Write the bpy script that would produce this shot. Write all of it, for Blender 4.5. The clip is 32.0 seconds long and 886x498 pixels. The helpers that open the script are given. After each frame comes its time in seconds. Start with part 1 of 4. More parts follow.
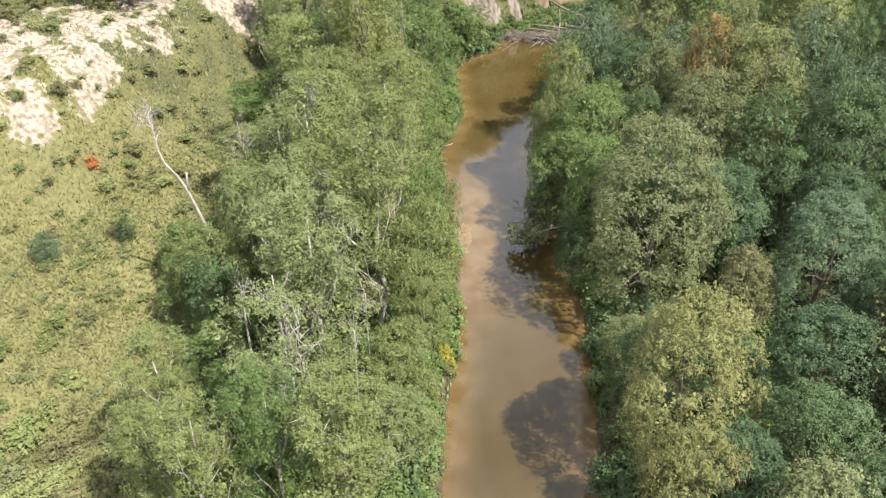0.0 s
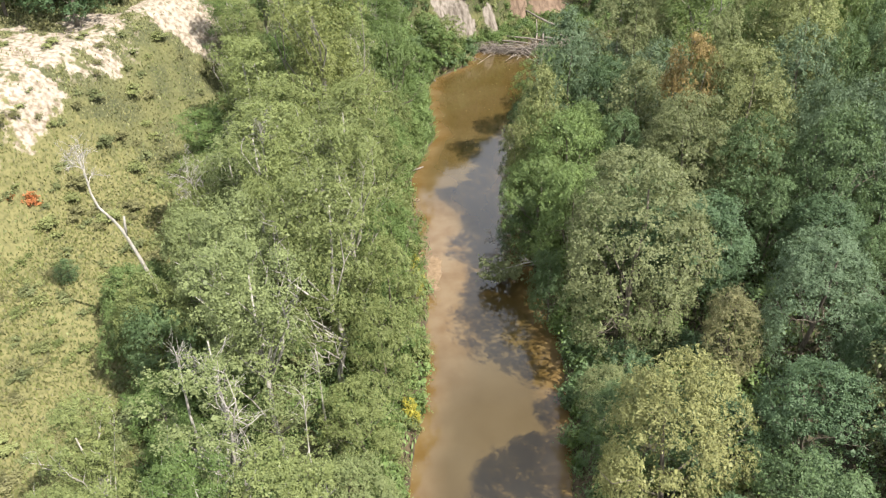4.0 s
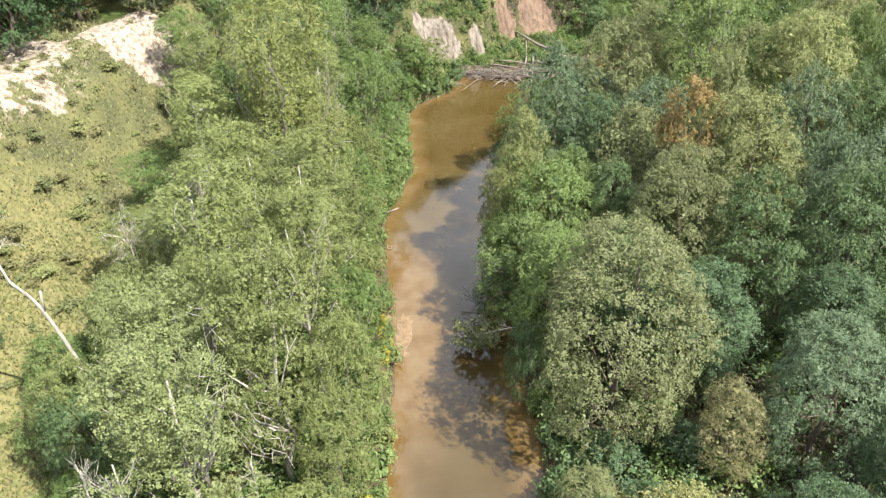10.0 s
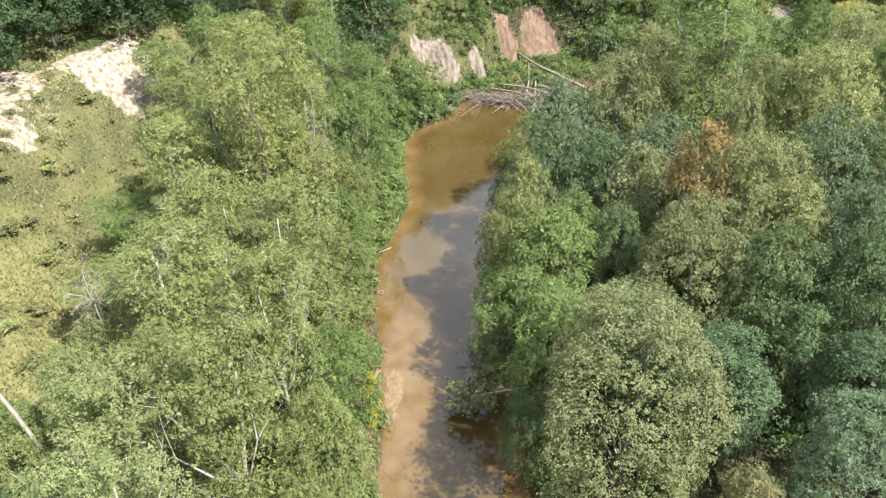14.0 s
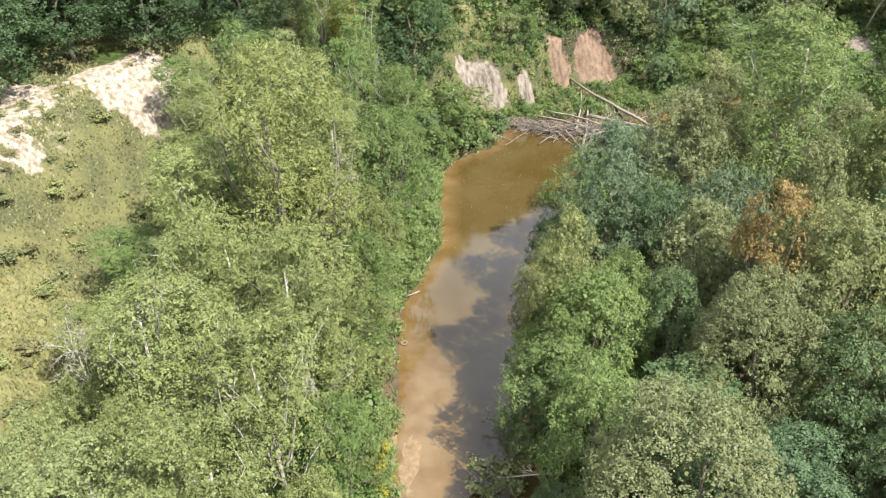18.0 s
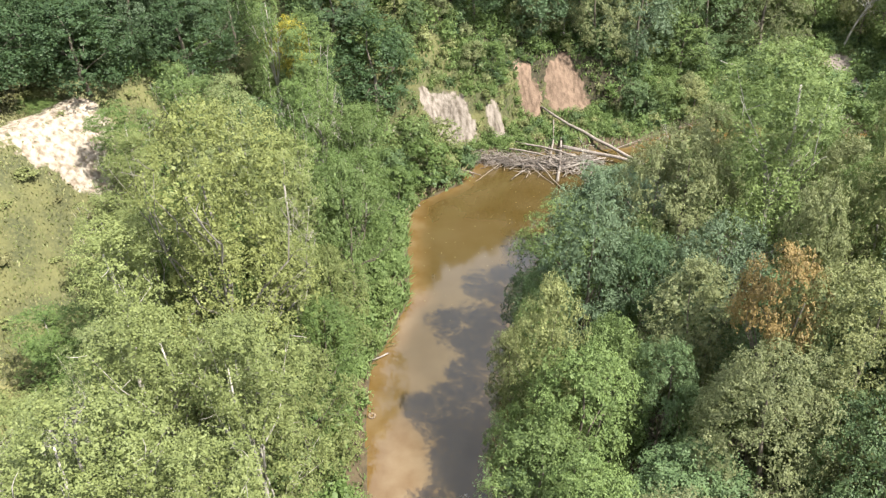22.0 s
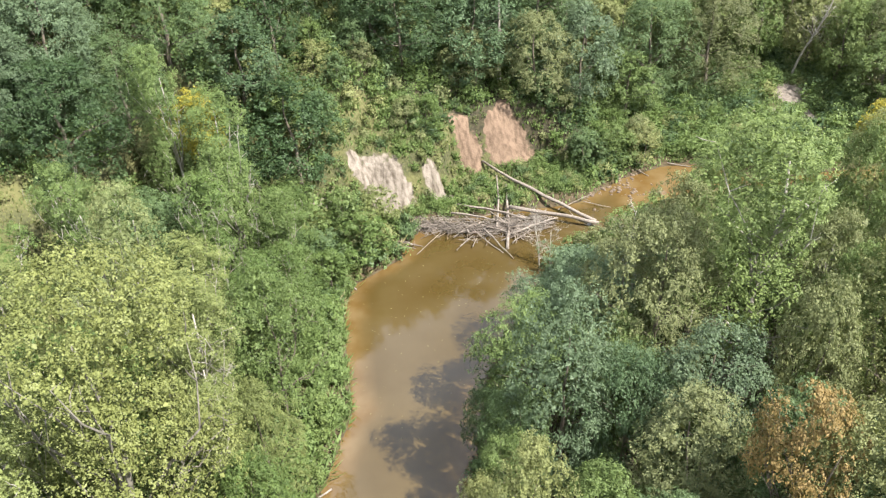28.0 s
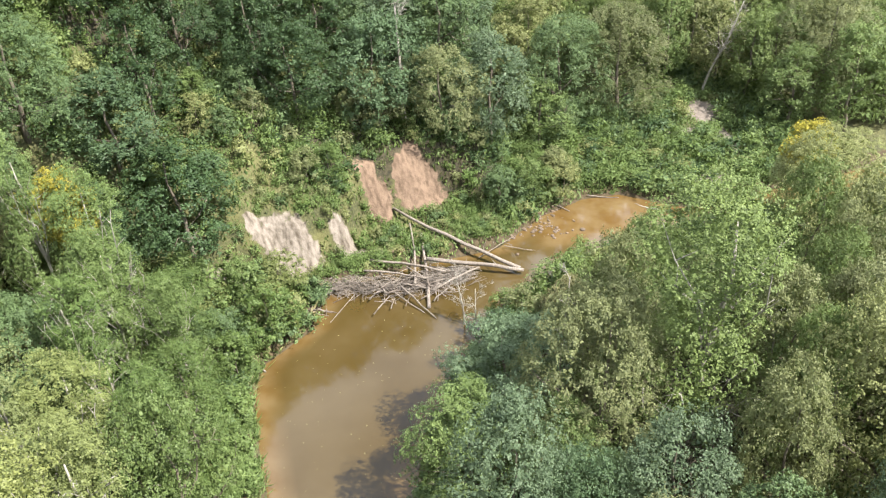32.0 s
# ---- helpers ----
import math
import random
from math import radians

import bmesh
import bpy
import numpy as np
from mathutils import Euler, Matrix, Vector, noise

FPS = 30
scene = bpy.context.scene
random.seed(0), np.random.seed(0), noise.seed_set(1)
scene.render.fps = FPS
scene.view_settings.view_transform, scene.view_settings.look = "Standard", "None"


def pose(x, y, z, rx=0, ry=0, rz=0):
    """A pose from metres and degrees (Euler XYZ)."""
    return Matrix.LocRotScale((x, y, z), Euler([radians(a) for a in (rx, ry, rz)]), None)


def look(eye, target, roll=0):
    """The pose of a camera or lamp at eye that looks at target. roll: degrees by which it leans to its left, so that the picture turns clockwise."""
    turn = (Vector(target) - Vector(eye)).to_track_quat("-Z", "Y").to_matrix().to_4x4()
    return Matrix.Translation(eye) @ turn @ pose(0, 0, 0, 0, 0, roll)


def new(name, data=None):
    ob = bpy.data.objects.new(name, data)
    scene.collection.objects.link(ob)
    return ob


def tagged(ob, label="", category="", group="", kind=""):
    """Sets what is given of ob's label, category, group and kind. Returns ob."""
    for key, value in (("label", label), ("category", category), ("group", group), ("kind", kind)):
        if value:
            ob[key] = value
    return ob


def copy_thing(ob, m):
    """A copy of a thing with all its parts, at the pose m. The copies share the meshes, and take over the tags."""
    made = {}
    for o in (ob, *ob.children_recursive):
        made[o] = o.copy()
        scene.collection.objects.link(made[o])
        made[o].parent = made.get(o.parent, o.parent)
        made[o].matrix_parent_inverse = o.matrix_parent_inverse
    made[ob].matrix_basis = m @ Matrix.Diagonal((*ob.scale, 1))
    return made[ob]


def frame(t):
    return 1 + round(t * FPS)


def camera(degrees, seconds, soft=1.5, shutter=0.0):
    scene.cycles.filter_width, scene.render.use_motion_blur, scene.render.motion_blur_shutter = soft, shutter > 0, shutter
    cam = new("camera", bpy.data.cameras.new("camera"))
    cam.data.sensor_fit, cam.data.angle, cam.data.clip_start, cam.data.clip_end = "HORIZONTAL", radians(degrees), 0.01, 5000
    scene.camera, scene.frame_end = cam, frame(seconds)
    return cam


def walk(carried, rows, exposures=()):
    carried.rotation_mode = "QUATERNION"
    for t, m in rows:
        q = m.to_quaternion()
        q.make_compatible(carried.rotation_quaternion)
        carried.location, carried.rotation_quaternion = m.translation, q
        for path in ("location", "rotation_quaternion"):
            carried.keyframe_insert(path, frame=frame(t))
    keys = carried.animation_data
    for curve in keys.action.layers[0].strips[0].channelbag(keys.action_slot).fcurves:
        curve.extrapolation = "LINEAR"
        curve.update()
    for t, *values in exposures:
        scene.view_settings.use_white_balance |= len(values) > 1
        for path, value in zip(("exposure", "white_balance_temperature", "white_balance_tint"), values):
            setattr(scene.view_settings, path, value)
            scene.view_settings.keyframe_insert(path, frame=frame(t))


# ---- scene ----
import collections

cam = camera(56.6, 32.0, soft=1.25)
PATH = [
    (0, (-3.803, -3.335, 44.481), (-3.813, -1.7, 43.33), -3.8),
    (0.5, (-3.514, -2.671, 44.518), (-3.521, -1.036, 43.365), -3.9),
    (1, (-3.305, -1.927, 44.583), (-3.305, -0.295, 43.428), -3.9),
    (1.5, (-3.076, -1.214, 44.639), (-3.07, 0.417, 43.482), -4.0),
    (2, (-2.809, -0.539, 44.629), (-2.796, 1.092, 43.471), -4.0),
    (2.5, (-2.599, 0.111, 44.549), (-2.577, 1.743, 43.393), -4.0),
    (3, (-2.344, 0.803, 44.535), (-2.315, 2.435, 43.379), -4.0),
    (3.5, (-2.036, 1.595, 44.474), (-2.006, 3.226, 43.317), -4.0),
    (5.5, (-0.997, 4.485, 44.038), (-1.046, 6.12, 42.886), -4.0),
    (6, (-0.745, 5.235, 44.045), (-0.787, 6.868, 42.892), -4.0),
    (6.5, (-0.482, 5.949, 43.945), (-0.518, 7.583, 42.793), -4.0),
    (7, (-0.299, 6.734, 43.893), (-0.326, 8.367, 42.739), -3.8),
    (7.5, (-0.135, 7.404, 43.972), (-0.153, 9.036, 42.816), -3.7),
    (8, (0.072, 8.023, 44.045), (0.062, 9.654, 42.888), -3.6),
    (8.5, (0.313, 8.741, 44.119), (0.311, 10.372, 42.96), -3.6),
    (9, (0.533, 9.452, 44.163), (0.537, 11.082, 43.005), -3.6),
    (9.5, (0.668, 10.132, 44.215), (0.682, 11.762, 43.056), -3.5),
    (10, (0.813, 10.766, 44.29), (0.836, 12.396, 43.131), -3.4),
    (10.5, (0.916, 11.473, 44.364), (0.949, 13.102, 43.204), -3.3),
    (11, (0.924, 12.236, 44.422), (0.896, 13.868, 43.265), -3.1),
    (11.5, (1.085, 12.944, 44.488), (1.057, 14.576, 43.332), -3.1),
    (12, (1.224, 13.697, 44.578), (1.203, 15.328, 43.421), -3.2),
    (12.5, (1.451, 14.466, 44.584), (1.437, 16.099, 43.428), -3.3),
    (13, (1.684, 15.202, 44.613), (1.677, 16.836, 43.459), -3.5),
    (13.5, (1.814, 15.945, 44.592), (1.817, 17.579, 43.439), -3.3),
    (14, (1.98, 16.696, 44.575), (1.992, 18.33, 43.422), -3.4),
    (14.5, (2.104, 17.448, 44.599), (2.125, 19.083, 43.447), -3.3),
    (15, (2.178, 18.276, 44.701), (2.209, 19.909, 43.547), -3.3),
    (15.5, (2.365, 19.128, 44.643), (2.262, 20.765, 43.499), -3.2),
    (17.5, (2.964, 23.193, 43.559), (2.886, 24.835, 42.419), -2.4),
    (18, (3.064, 24.028, 43.489), (2.968, 25.672, 42.354), -2.6),
    (18.5, (3.06, 24.997, 43.487), (2.959, 26.641, 42.353), -2.6),
    (19, (3.072, 25.923, 43.444), (2.968, 27.569, 42.313), -2.7),
    (19.5, (3.106, 26.76, 43.433), (3.001, 28.408, 42.303), -2.8),
    (20, (3.152, 27.555, 43.506), (3.045, 29.203, 42.377), -2.9),
    (20.5, (3.129, 28.421, 43.54), (3.031, 30.069, 42.411), -2.8),
    (21, (3.131, 29.28, 43.489), (3.099, 30.931, 42.361), -2.9),
    (21.5, (3.171, 30.118, 43.476), (3.142, 31.77, 42.35), -2.9),
    (22, (3.198, 31.025, 43.474), (3.171, 32.68, 42.35), -3.0),
    (22.5, (3.224, 31.936, 43.502), (3.199, 33.591, 42.379), -3.0),
    (23, (3.332, 32.801, 43.518), (3.306, 34.458, 42.399), -3.1),
    (23.5, (3.57, 33.842, 43.444), (3.541, 35.501, 42.327), -3.3),
    (24, (3.627, 34.793, 43.442), (3.596, 36.454, 42.328), -3.4),
    (24.5, (3.588, 35.642, 43.491), (3.556, 37.304, 42.38), -3.5),
    (25, (3.489, 36.537, 43.539), (3.506, 38.2, 42.427), -3.6),
    (25.5, (3.427, 37.407, 43.578), (3.443, 39.071, 42.468), -3.7),
    (26, (3.342, 38.324, 43.65), (3.483, 39.977, 42.534), -3.9),
    (26.5, (3.376, 39.247, 43.677), (3.516, 40.903, 42.565), -4.0),
    (28.5, (3.066, 43.679, 44.212), (3.194, 45.335, 43.098), -3.6),
    (29, (3.057, 44.756, 44.33), (3.18, 46.413, 43.217), -3.5),
    (29.5, (3.124, 45.857, 44.34), (3.241, 47.516, 43.229), -3.5),
    (30, (3.26, 46.925, 44.344), (3.37, 48.585, 43.233), -3.5),
    (30.5, (3.377, 47.92, 44.391), (3.481, 49.58, 43.281), -3.5),
    (31, (3.509, 48.953, 44.447), (3.643, 50.611, 43.336), -3.6),
    (31.5, (3.772, 49.911, 44.537), (3.94, 51.565, 43.426), -3.8),
    (32, (4.202, 50.791, 44.599), (4.545, 52.412, 43.479), -4.2),
]
walk(cam, [(t, look(eye, target, roll)) for t, eye, target, roll in PATH],
     exposures=[(0.0, 1.17), (6.0, 1.30), (10.0, 1.43), (18.0, 1.38), (26.0, 1.50), (32.0, 1.50)])

# ---- sky and sun ----
SUN_ELEVATION, SUN_AZIMUTH = radians(53), radians(127)   # azimuth clockwise from +y


def sky_world():
    world = bpy.data.worlds.new("summer_sky")
    scene.world = world
    world.use_nodes = True
    nt = world.node_tree
    nt.nodes.clear()
    out = nt.nodes.new("ShaderNodeOutputWorld")
    bg = nt.nodes.new("ShaderNodeBackground")
    sky = nt.nodes.new("ShaderNodeTexSky")
    sky.sky_type, sky.sun_disc = "NISHITA", False
    sky.sun_elevation, sky.sun_rotation = SUN_ELEVATION, SUN_AZIMUTH
    co = nt.nodes.new("ShaderNodeTexCoord")
    mp = nt.nodes.new("ShaderNodeMapping")
    mp.inputs["Scale"].default_value = (1.6, 1.6, 3.2)
    nz = nt.nodes.new("ShaderNodeTexNoise")
    nz.inputs["Scale"].default_value, nz.inputs["Detail"].default_value = 1.05, 5
    ramp = nt.nodes.new("ShaderNodeValToRGB")
    ramp.color_ramp.elements[0].position, ramp.color_ramp.elements[1].position = 0.27, 0.56
    mix = nt.nodes.new("ShaderNodeMixRGB")
    mix.inputs["Color2"].default_value = (13.8, 14.6, 16.3, 1)
    nt.links.new(co.outputs["Generated"], mp.inputs["Vector"])
    nt.links.new(mp.outputs["Vector"], nz.inputs["Vector"])
    nt.links.new(nz.outputs["Fac"], ramp.inputs["Fac"])
    nt.links.new(ramp.outputs["Color"], mix.inputs["Fac"])
    nt.links.new(sky.outputs["Color"], mix.inputs["Color1"])
    nt.links.new(mix.outputs["Color"], bg.inputs["Color"])
    bg.inputs["Strength"].default_value = 0.046
    nt.links.new(bg.outputs["Background"], out.inputs["Surface"])


sky_world()
sun = new("sun", bpy.data.lights.new("sun", "SUN"))
sun.data.energy, sun.data.angle, sun.data.color = 5.0, radians(0.6), (1.0, 0.955, 0.885)
sun_way = Vector((math.sin(SUN_AZIMUTH) * math.cos(SUN_ELEVATION), math.cos(SUN_AZIMUTH) * math.cos(SUN_ELEVATION), math.sin(SUN_ELEVATION)))
sun.matrix_world = look(sun_way * 200, (0, 0, 0))


# ---- materials ----
def material(name):
    m = bpy.data.materials.new(name)
    m.use_nodes = True
    nt = m.node_tree
    return m, nt, nt.nodes["Principled BSDF"]


def node(nt, kind, **values):
    n = nt.nodes.new(kind)
    for key, value in values.items():
        n.inputs[key].default_value = value
    return n


def ramp_node(nt, fac, stops):
    r = nt.nodes.new("ShaderNodeValToRGB")
    while len(r.color_ramp.elements) < len(stops):
        r.color_ramp.elements.new(0.5)
    for e, (p, c) in zip(r.color_ramp.elements, stops):
        e.position, e.color = p, (*c, 1)
    nt.links.new(fac, r.inputs["Fac"])
    return r.outputs["Color"]


def noise_fac(nt, scale, detail=4, vector=None):
    n = node(nt, "ShaderNodeTexNoise", Scale=scale, Detail=detail)
    if vector is None:
        vector = nt.nodes.new("ShaderNodeNewGeometry").outputs["Position"]
    nt.links.new(vector, n.inputs["Vector"])
    return n.outputs["Fac"]


def mixed(nt, fac, a, b, mode="MIX"):
    m = nt.nodes.new("ShaderNodeMixRGB")
    m.blend_type = mode
    for value, key in ((fac, "Fac"), (a, "Color1"), (b, "Color2")):
        if isinstance(value, (int, float)):
            m.inputs[key].default_value = value
        elif isinstance(value, tuple):
            m.inputs[key].default_value = (*value, 1)
        else:
            nt.links.new(value, m.inputs[key])
    return m.outputs["Color"]


def leaf_material(name, dark, light, rise=0.08, relief=0.30):
    """Foliage: each leaf has a tint of its own, each plant a small shift, and light shines partly through."""
    dark, light = (tuple(c * k for c, k in zip(tint, (1.42, 1.53, 1.46))) for tint in (dark, light))
    m, nt, bsdf = material(name)
    geo = nt.nodes.new("ShaderNodeNewGeometry")
    info = nt.nodes.new("ShaderNodeObjectInfo")
    cell = node(nt, "ShaderNodeTexVoronoi", Scale=3.2)
    nt.links.new(geo.outputs["Position"], cell.inputs["Vector"])
    split = nt.nodes.new("ShaderNodeSeparateColor")
    nt.links.new(cell.outputs["Color"], split.inputs["Color"])
    tint = nt.nodes.new("ShaderNodeMath")
    tint.operation = "MULTIPLY_ADD"
    nt.links.new(geo.outputs["Random Per Island"], tint.inputs[0])
    tint.inputs[1].default_value = 0.30
    part_tint = nt.nodes.new("ShaderNodeMath")
    part_tint.operation = "MULTIPLY"
    nt.links.new(split.outputs["Red"], part_tint.inputs[0])
    part_tint.inputs[1].default_value = 0.36
    nt.links.new(part_tint.outputs["Value"], tint.inputs[2])
    stops = [(0.05, tuple(0.85 * c for c in dark)), (0.4, tuple(0.52 * a + 0.48 * b for a, b in zip(dark, light))), (0.85, tuple(0.98 * c for c in light))]
    colour = ramp_node(nt, tint.outputs["Value"], stops)
    patch = noise_fac(nt, 0.55, 3, geo.outputs["Position"])
    colour = mixed(nt, ramp_node(nt, patch, [(0.35, (0, 0, 0)), (0.7, (0.4, 0.4, 0.4))]), colour, light)
    # noise patches darken the leaf colour, painting shade between clumps of leaves
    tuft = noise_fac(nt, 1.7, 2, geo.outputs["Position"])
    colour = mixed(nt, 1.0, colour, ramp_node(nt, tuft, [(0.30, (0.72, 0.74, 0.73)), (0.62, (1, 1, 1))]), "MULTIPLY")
    lay = nt.nodes.new("ShaderNodeVectorMath")
    lay.operation = "MULTIPLY_ADD"
    nt.links.new(cell.outputs["Color"], lay.inputs[0])
    lay.inputs[1].default_value, lay.inputs[2].default_value = (relief, relief, 0.8 * relief), (-0.5 * relief, -0.5 * relief, rise - 0.3 * relief)
    tilt = nt.nodes.new("ShaderNodeVectorMath")
    tilt.operation = "ADD"
    nt.links.new(geo.outputs["Normal"], tilt.inputs[0])
    nt.links.new(lay.outputs["Vector"], tilt.inputs[1])
    level = nt.nodes.new("ShaderNodeVectorMath")
    level.operation = "NORMALIZE"
    nt.links.new(tilt.outputs["Vector"], level.inputs[0])
    nt.links.new(level.outputs["Vector"], bsdf.inputs["Normal"])
    hsv = nt.nodes.new("ShaderNodeHueSaturation")
    span = nt.nodes.new("ShaderNodeMapRange")
    nt.links.new(info.outputs["Random"], span.inputs["Value"])
    span.inputs["To Min"].default_value, span.inputs["To Max"].default_value = 0.87, 1.14
    nt.links.new(span.outputs["Result"], hsv.inputs["Value"])
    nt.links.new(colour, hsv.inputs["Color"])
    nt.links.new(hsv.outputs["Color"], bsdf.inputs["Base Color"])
    bsdf.inputs["Roughness"].default_value = 0.55
    bsdf.inputs["Specular IOR Level"].default_value = 0.30
    through_light = nt.nodes.new("ShaderNodeBsdfTranslucent")
    nt.links.new(mixed(nt, 0.5, hsv.outputs["Color"], (0.16, 0.2, 0.03)), through_light.inputs["Color"])
    add = nt.nodes.new("ShaderNodeMixShader")
    add.inputs["Fac"].default_value = 0.26
    nt.links.new(bsdf.outputs["BSDF"], add.inputs[1])
    nt.links.new(through_light.outputs["BSDF"], add.inputs[2])
    nt.links.new(add.outputs["Shader"], nt.nodes["Material Output"].inputs["Surface"])
    return m


def wood_material(name, dark, light, scale=3.0):
    m, nt, bsdf = material(name)
    co = nt.nodes.new("ShaderNodeTexCoord")
    mp = node(nt, "ShaderNodeMapping", Scale=(1, 1, 0.15))
    nt.links.new(co.outputs["Object"], mp.inputs["Vector"])
    fac = noise_fac(nt, scale * 3, 6, mp.outputs["Vector"])
    colour = ramp_node(nt, fac, [(0.3, dark), (0.7, light)])
    blotch = noise_fac(nt, 1.1, 3)
    colour = mixed(nt, ramp_node(nt, blotch, [(0.4, (0, 0, 0)), (0.75, (0.5, 0.5, 0.5))]), colour, dark)
    nt.links.new(colour, bsdf.inputs["Base Color"])
    bsdf.inputs["Roughness"].default_value = 0.85
    bump = node(nt, "ShaderNodeBump", Strength=0.5, Distance=0.03)
    nt.links.new(fac, bump.inputs["Height"])
    nt.links.new(bump.outputs["Normal"], bsdf.inputs["Normal"])
    return m


LEAF = {
    "poplar": leaf_material("poplar_leaves", (0.089, 0.104, 0.034), (0.176, 0.184, 0.070)),
    "poplar_grey": leaf_material("silvery_poplar_leaves", (0.098, 0.113, 0.044), (0.186, 0.197, 0.086)),
    "poplar_yellow": leaf_material("yellowing_poplar_leaves", (0.101, 0.108, 0.031), (0.178, 0.180, 0.065)),
    "maple": leaf_material("maple_leaves", (0.041, 0.067, 0.030), (0.111, 0.147, 0.063)),
    # darker take on maple; on the bank, cloud shade put into the colour
    "shade": leaf_material("dark_shaded_woodland_leaves", (0.031, 0.053, 0.027), (0.083, 0.118, 0.058)),
    "olive": leaf_material("olive_leaves", (0.084, 0.092, 0.039), (0.168, 0.167, 0.080)),
    "golden": leaf_material("golden_green_leaves", (0.100, 0.107, 0.040), (0.214, 0.210, 0.089)),
    "gold": leaf_material("yellowing_golden_leaves", (0.120, 0.116, 0.043), (0.245, 0.222, 0.092)),
    "teal": leaf_material("blue_green_willow_leaves", (0.042, 0.063, 0.035), (0.124, 0.158, 0.092)),
    "bright": leaf_material("bright_green_leaves", (0.055, 0.083, 0.025), (0.144, 0.178, 0.062)),
    "orange": leaf_material("orange_leaves", (0.13, 0.088, 0.036), (0.29, 0.185, 0.075)),
    "yellow": leaf_material("yellow_leaves", (0.19, 0.165, 0.026), (0.38, 0.30, 0.045)),
    "red": leaf_material("red_leaves", (0.24, 0.075, 0.026), (0.48, 0.175, 0.075)),
    "bush": leaf_material("shrub_leaves", (0.041, 0.070, 0.020), (0.122, 0.157, 0.048)),
    "lime": leaf_material("light_green_leaves", (0.060, 0.086, 0.025), (0.157, 0.187, 0.063)),
    "dry": leaf_material("dry_shrub_leaves", (0.083, 0.077, 0.037), (0.189, 0.164, 0.078), 0.4, 0.9),
    "forest": leaf_material("hill_forest_leaves", (0.019, 0.037, 0.016), (0.056, 0.086, 0.035)),
    "grass": leaf_material("meadow_grass_blades", (0.087, 0.086, 0.027), (0.137, 0.130, 0.045), 1.6, 0.5),
    "reed": leaf_material("bank_grass_blades", (0.057, 0.088, 0.026), (0.152, 0.189, 0.066), 0.5, 0.8),
    "straw": leaf_material("dead_grass_blades", (0.106, 0.085, 0.044), (0.221, 0.183, 0.095), 0.8, 0.7),
}
BARK = wood_material("grey_brown_bark", (0.07, 0.055, 0.04), (0.20, 0.17, 0.13))
PALE_BARK = wood_material("pale_bark", (0.20, 0.18, 0.15), (0.46, 0.43, 0.38))
DRIFT = wood_material("weathered_driftwood", (0.11, 0.09, 0.075), (0.33, 0.285, 0.24))
DARK_DRIFT = wood_material("damp_driftwood", (0.085, 0.065, 0.052), (0.22, 0.18, 0.15))


# ---- land ----
def smooth(a, b, v):
    t = np.clip((np.asarray(v, float) - a) / (b - a), 0, 1)
    return t * t * (3 - 2 * t)


LEFT_Y = [-80, 0, 33, 39, 45, 56, 65, 74, 79, 82, 87.5, 95, 101, 104, 107, 110, 112.5]
LEFT_X = [-9, -6.5, -5.2, -4.7, -3.6, -2.9, -3.2, -3.8, -3.8, -2.6, -0.9, -1.2, -1.3, 0.0, 4.0, 5.0, 7.5]
RIGHT_Y = [-80, 0, 32, 42, 51, 58, 65, 72, 79, 84, 90, 96, 102, 105, 108]
RIGHT_X = [1, 3, 5.2, 6.9, 7.6, 7.0, 6.6, 6.6, 7.2, 8.2, 9.8, 13.5, 18.5, 22, 26]
ARM_X = [7, 12, 18, 23, 26.5, 29, 34, 38, 40.5, 43, 48, 60, 90]
ARM_N = [112.4, 113.2, 113.4, 113.8, 116.2, 117.8, 119.5, 119.0, 116.6, 114.4, 114.6, 115.0, 116]
ARM_S = [106, 104, 101, 104.5, 107, 108.5, 109.5, 110.5, 110.6, 110.8, 110.8, 110, 110]


def wet(x, y):
    """Metres inside the water's edge: above zero in the river, below it on land."""
    x, y = np.asarray(x, float), np.asarray(y, float)
    main = np.minimum(x - np.interp(y, LEFT_Y, LEFT_X), np.interp(y, RIGHT_Y, RIGHT_X) - x)
    main = np.where(y > 112.5, np.minimum(main, 112.5 - y), main)
    arm = np.minimum(np.interp(x, ARM_X, ARM_N) - y, y - np.interp(x, ARM_X, ARM_S))
    arm = np.minimum(arm, x - 6.0)
    return np.maximum(main, arm)


def wobble(x, y, size, seed=0.0):
    """Smooth uneven height between -1 and 1."""
    u, v = np.asarray(x, float) / size, np.asarray(y, float) / size
    return (np.sin(u * 1.7 + 1.3 * np.sin(v * 1.1 + seed)) + np.sin(v * 2.1 + 1.7 * np.sin(u * 0.9 + seed * 2)) + np.sin((u + v) * 3.1 + seed * 3) * 0.5) / 2.5


# the foot of the steep bank behind the pool
FOOT_X = [-12, -6, 0, 2.6, 6, 9, 12, 16, 20, 26]
FOOT_Y = [111.5, 112.4, 113.4, 113.7, 114.7, 116.0, 120.2, 121.2, 121.6, 122.4]


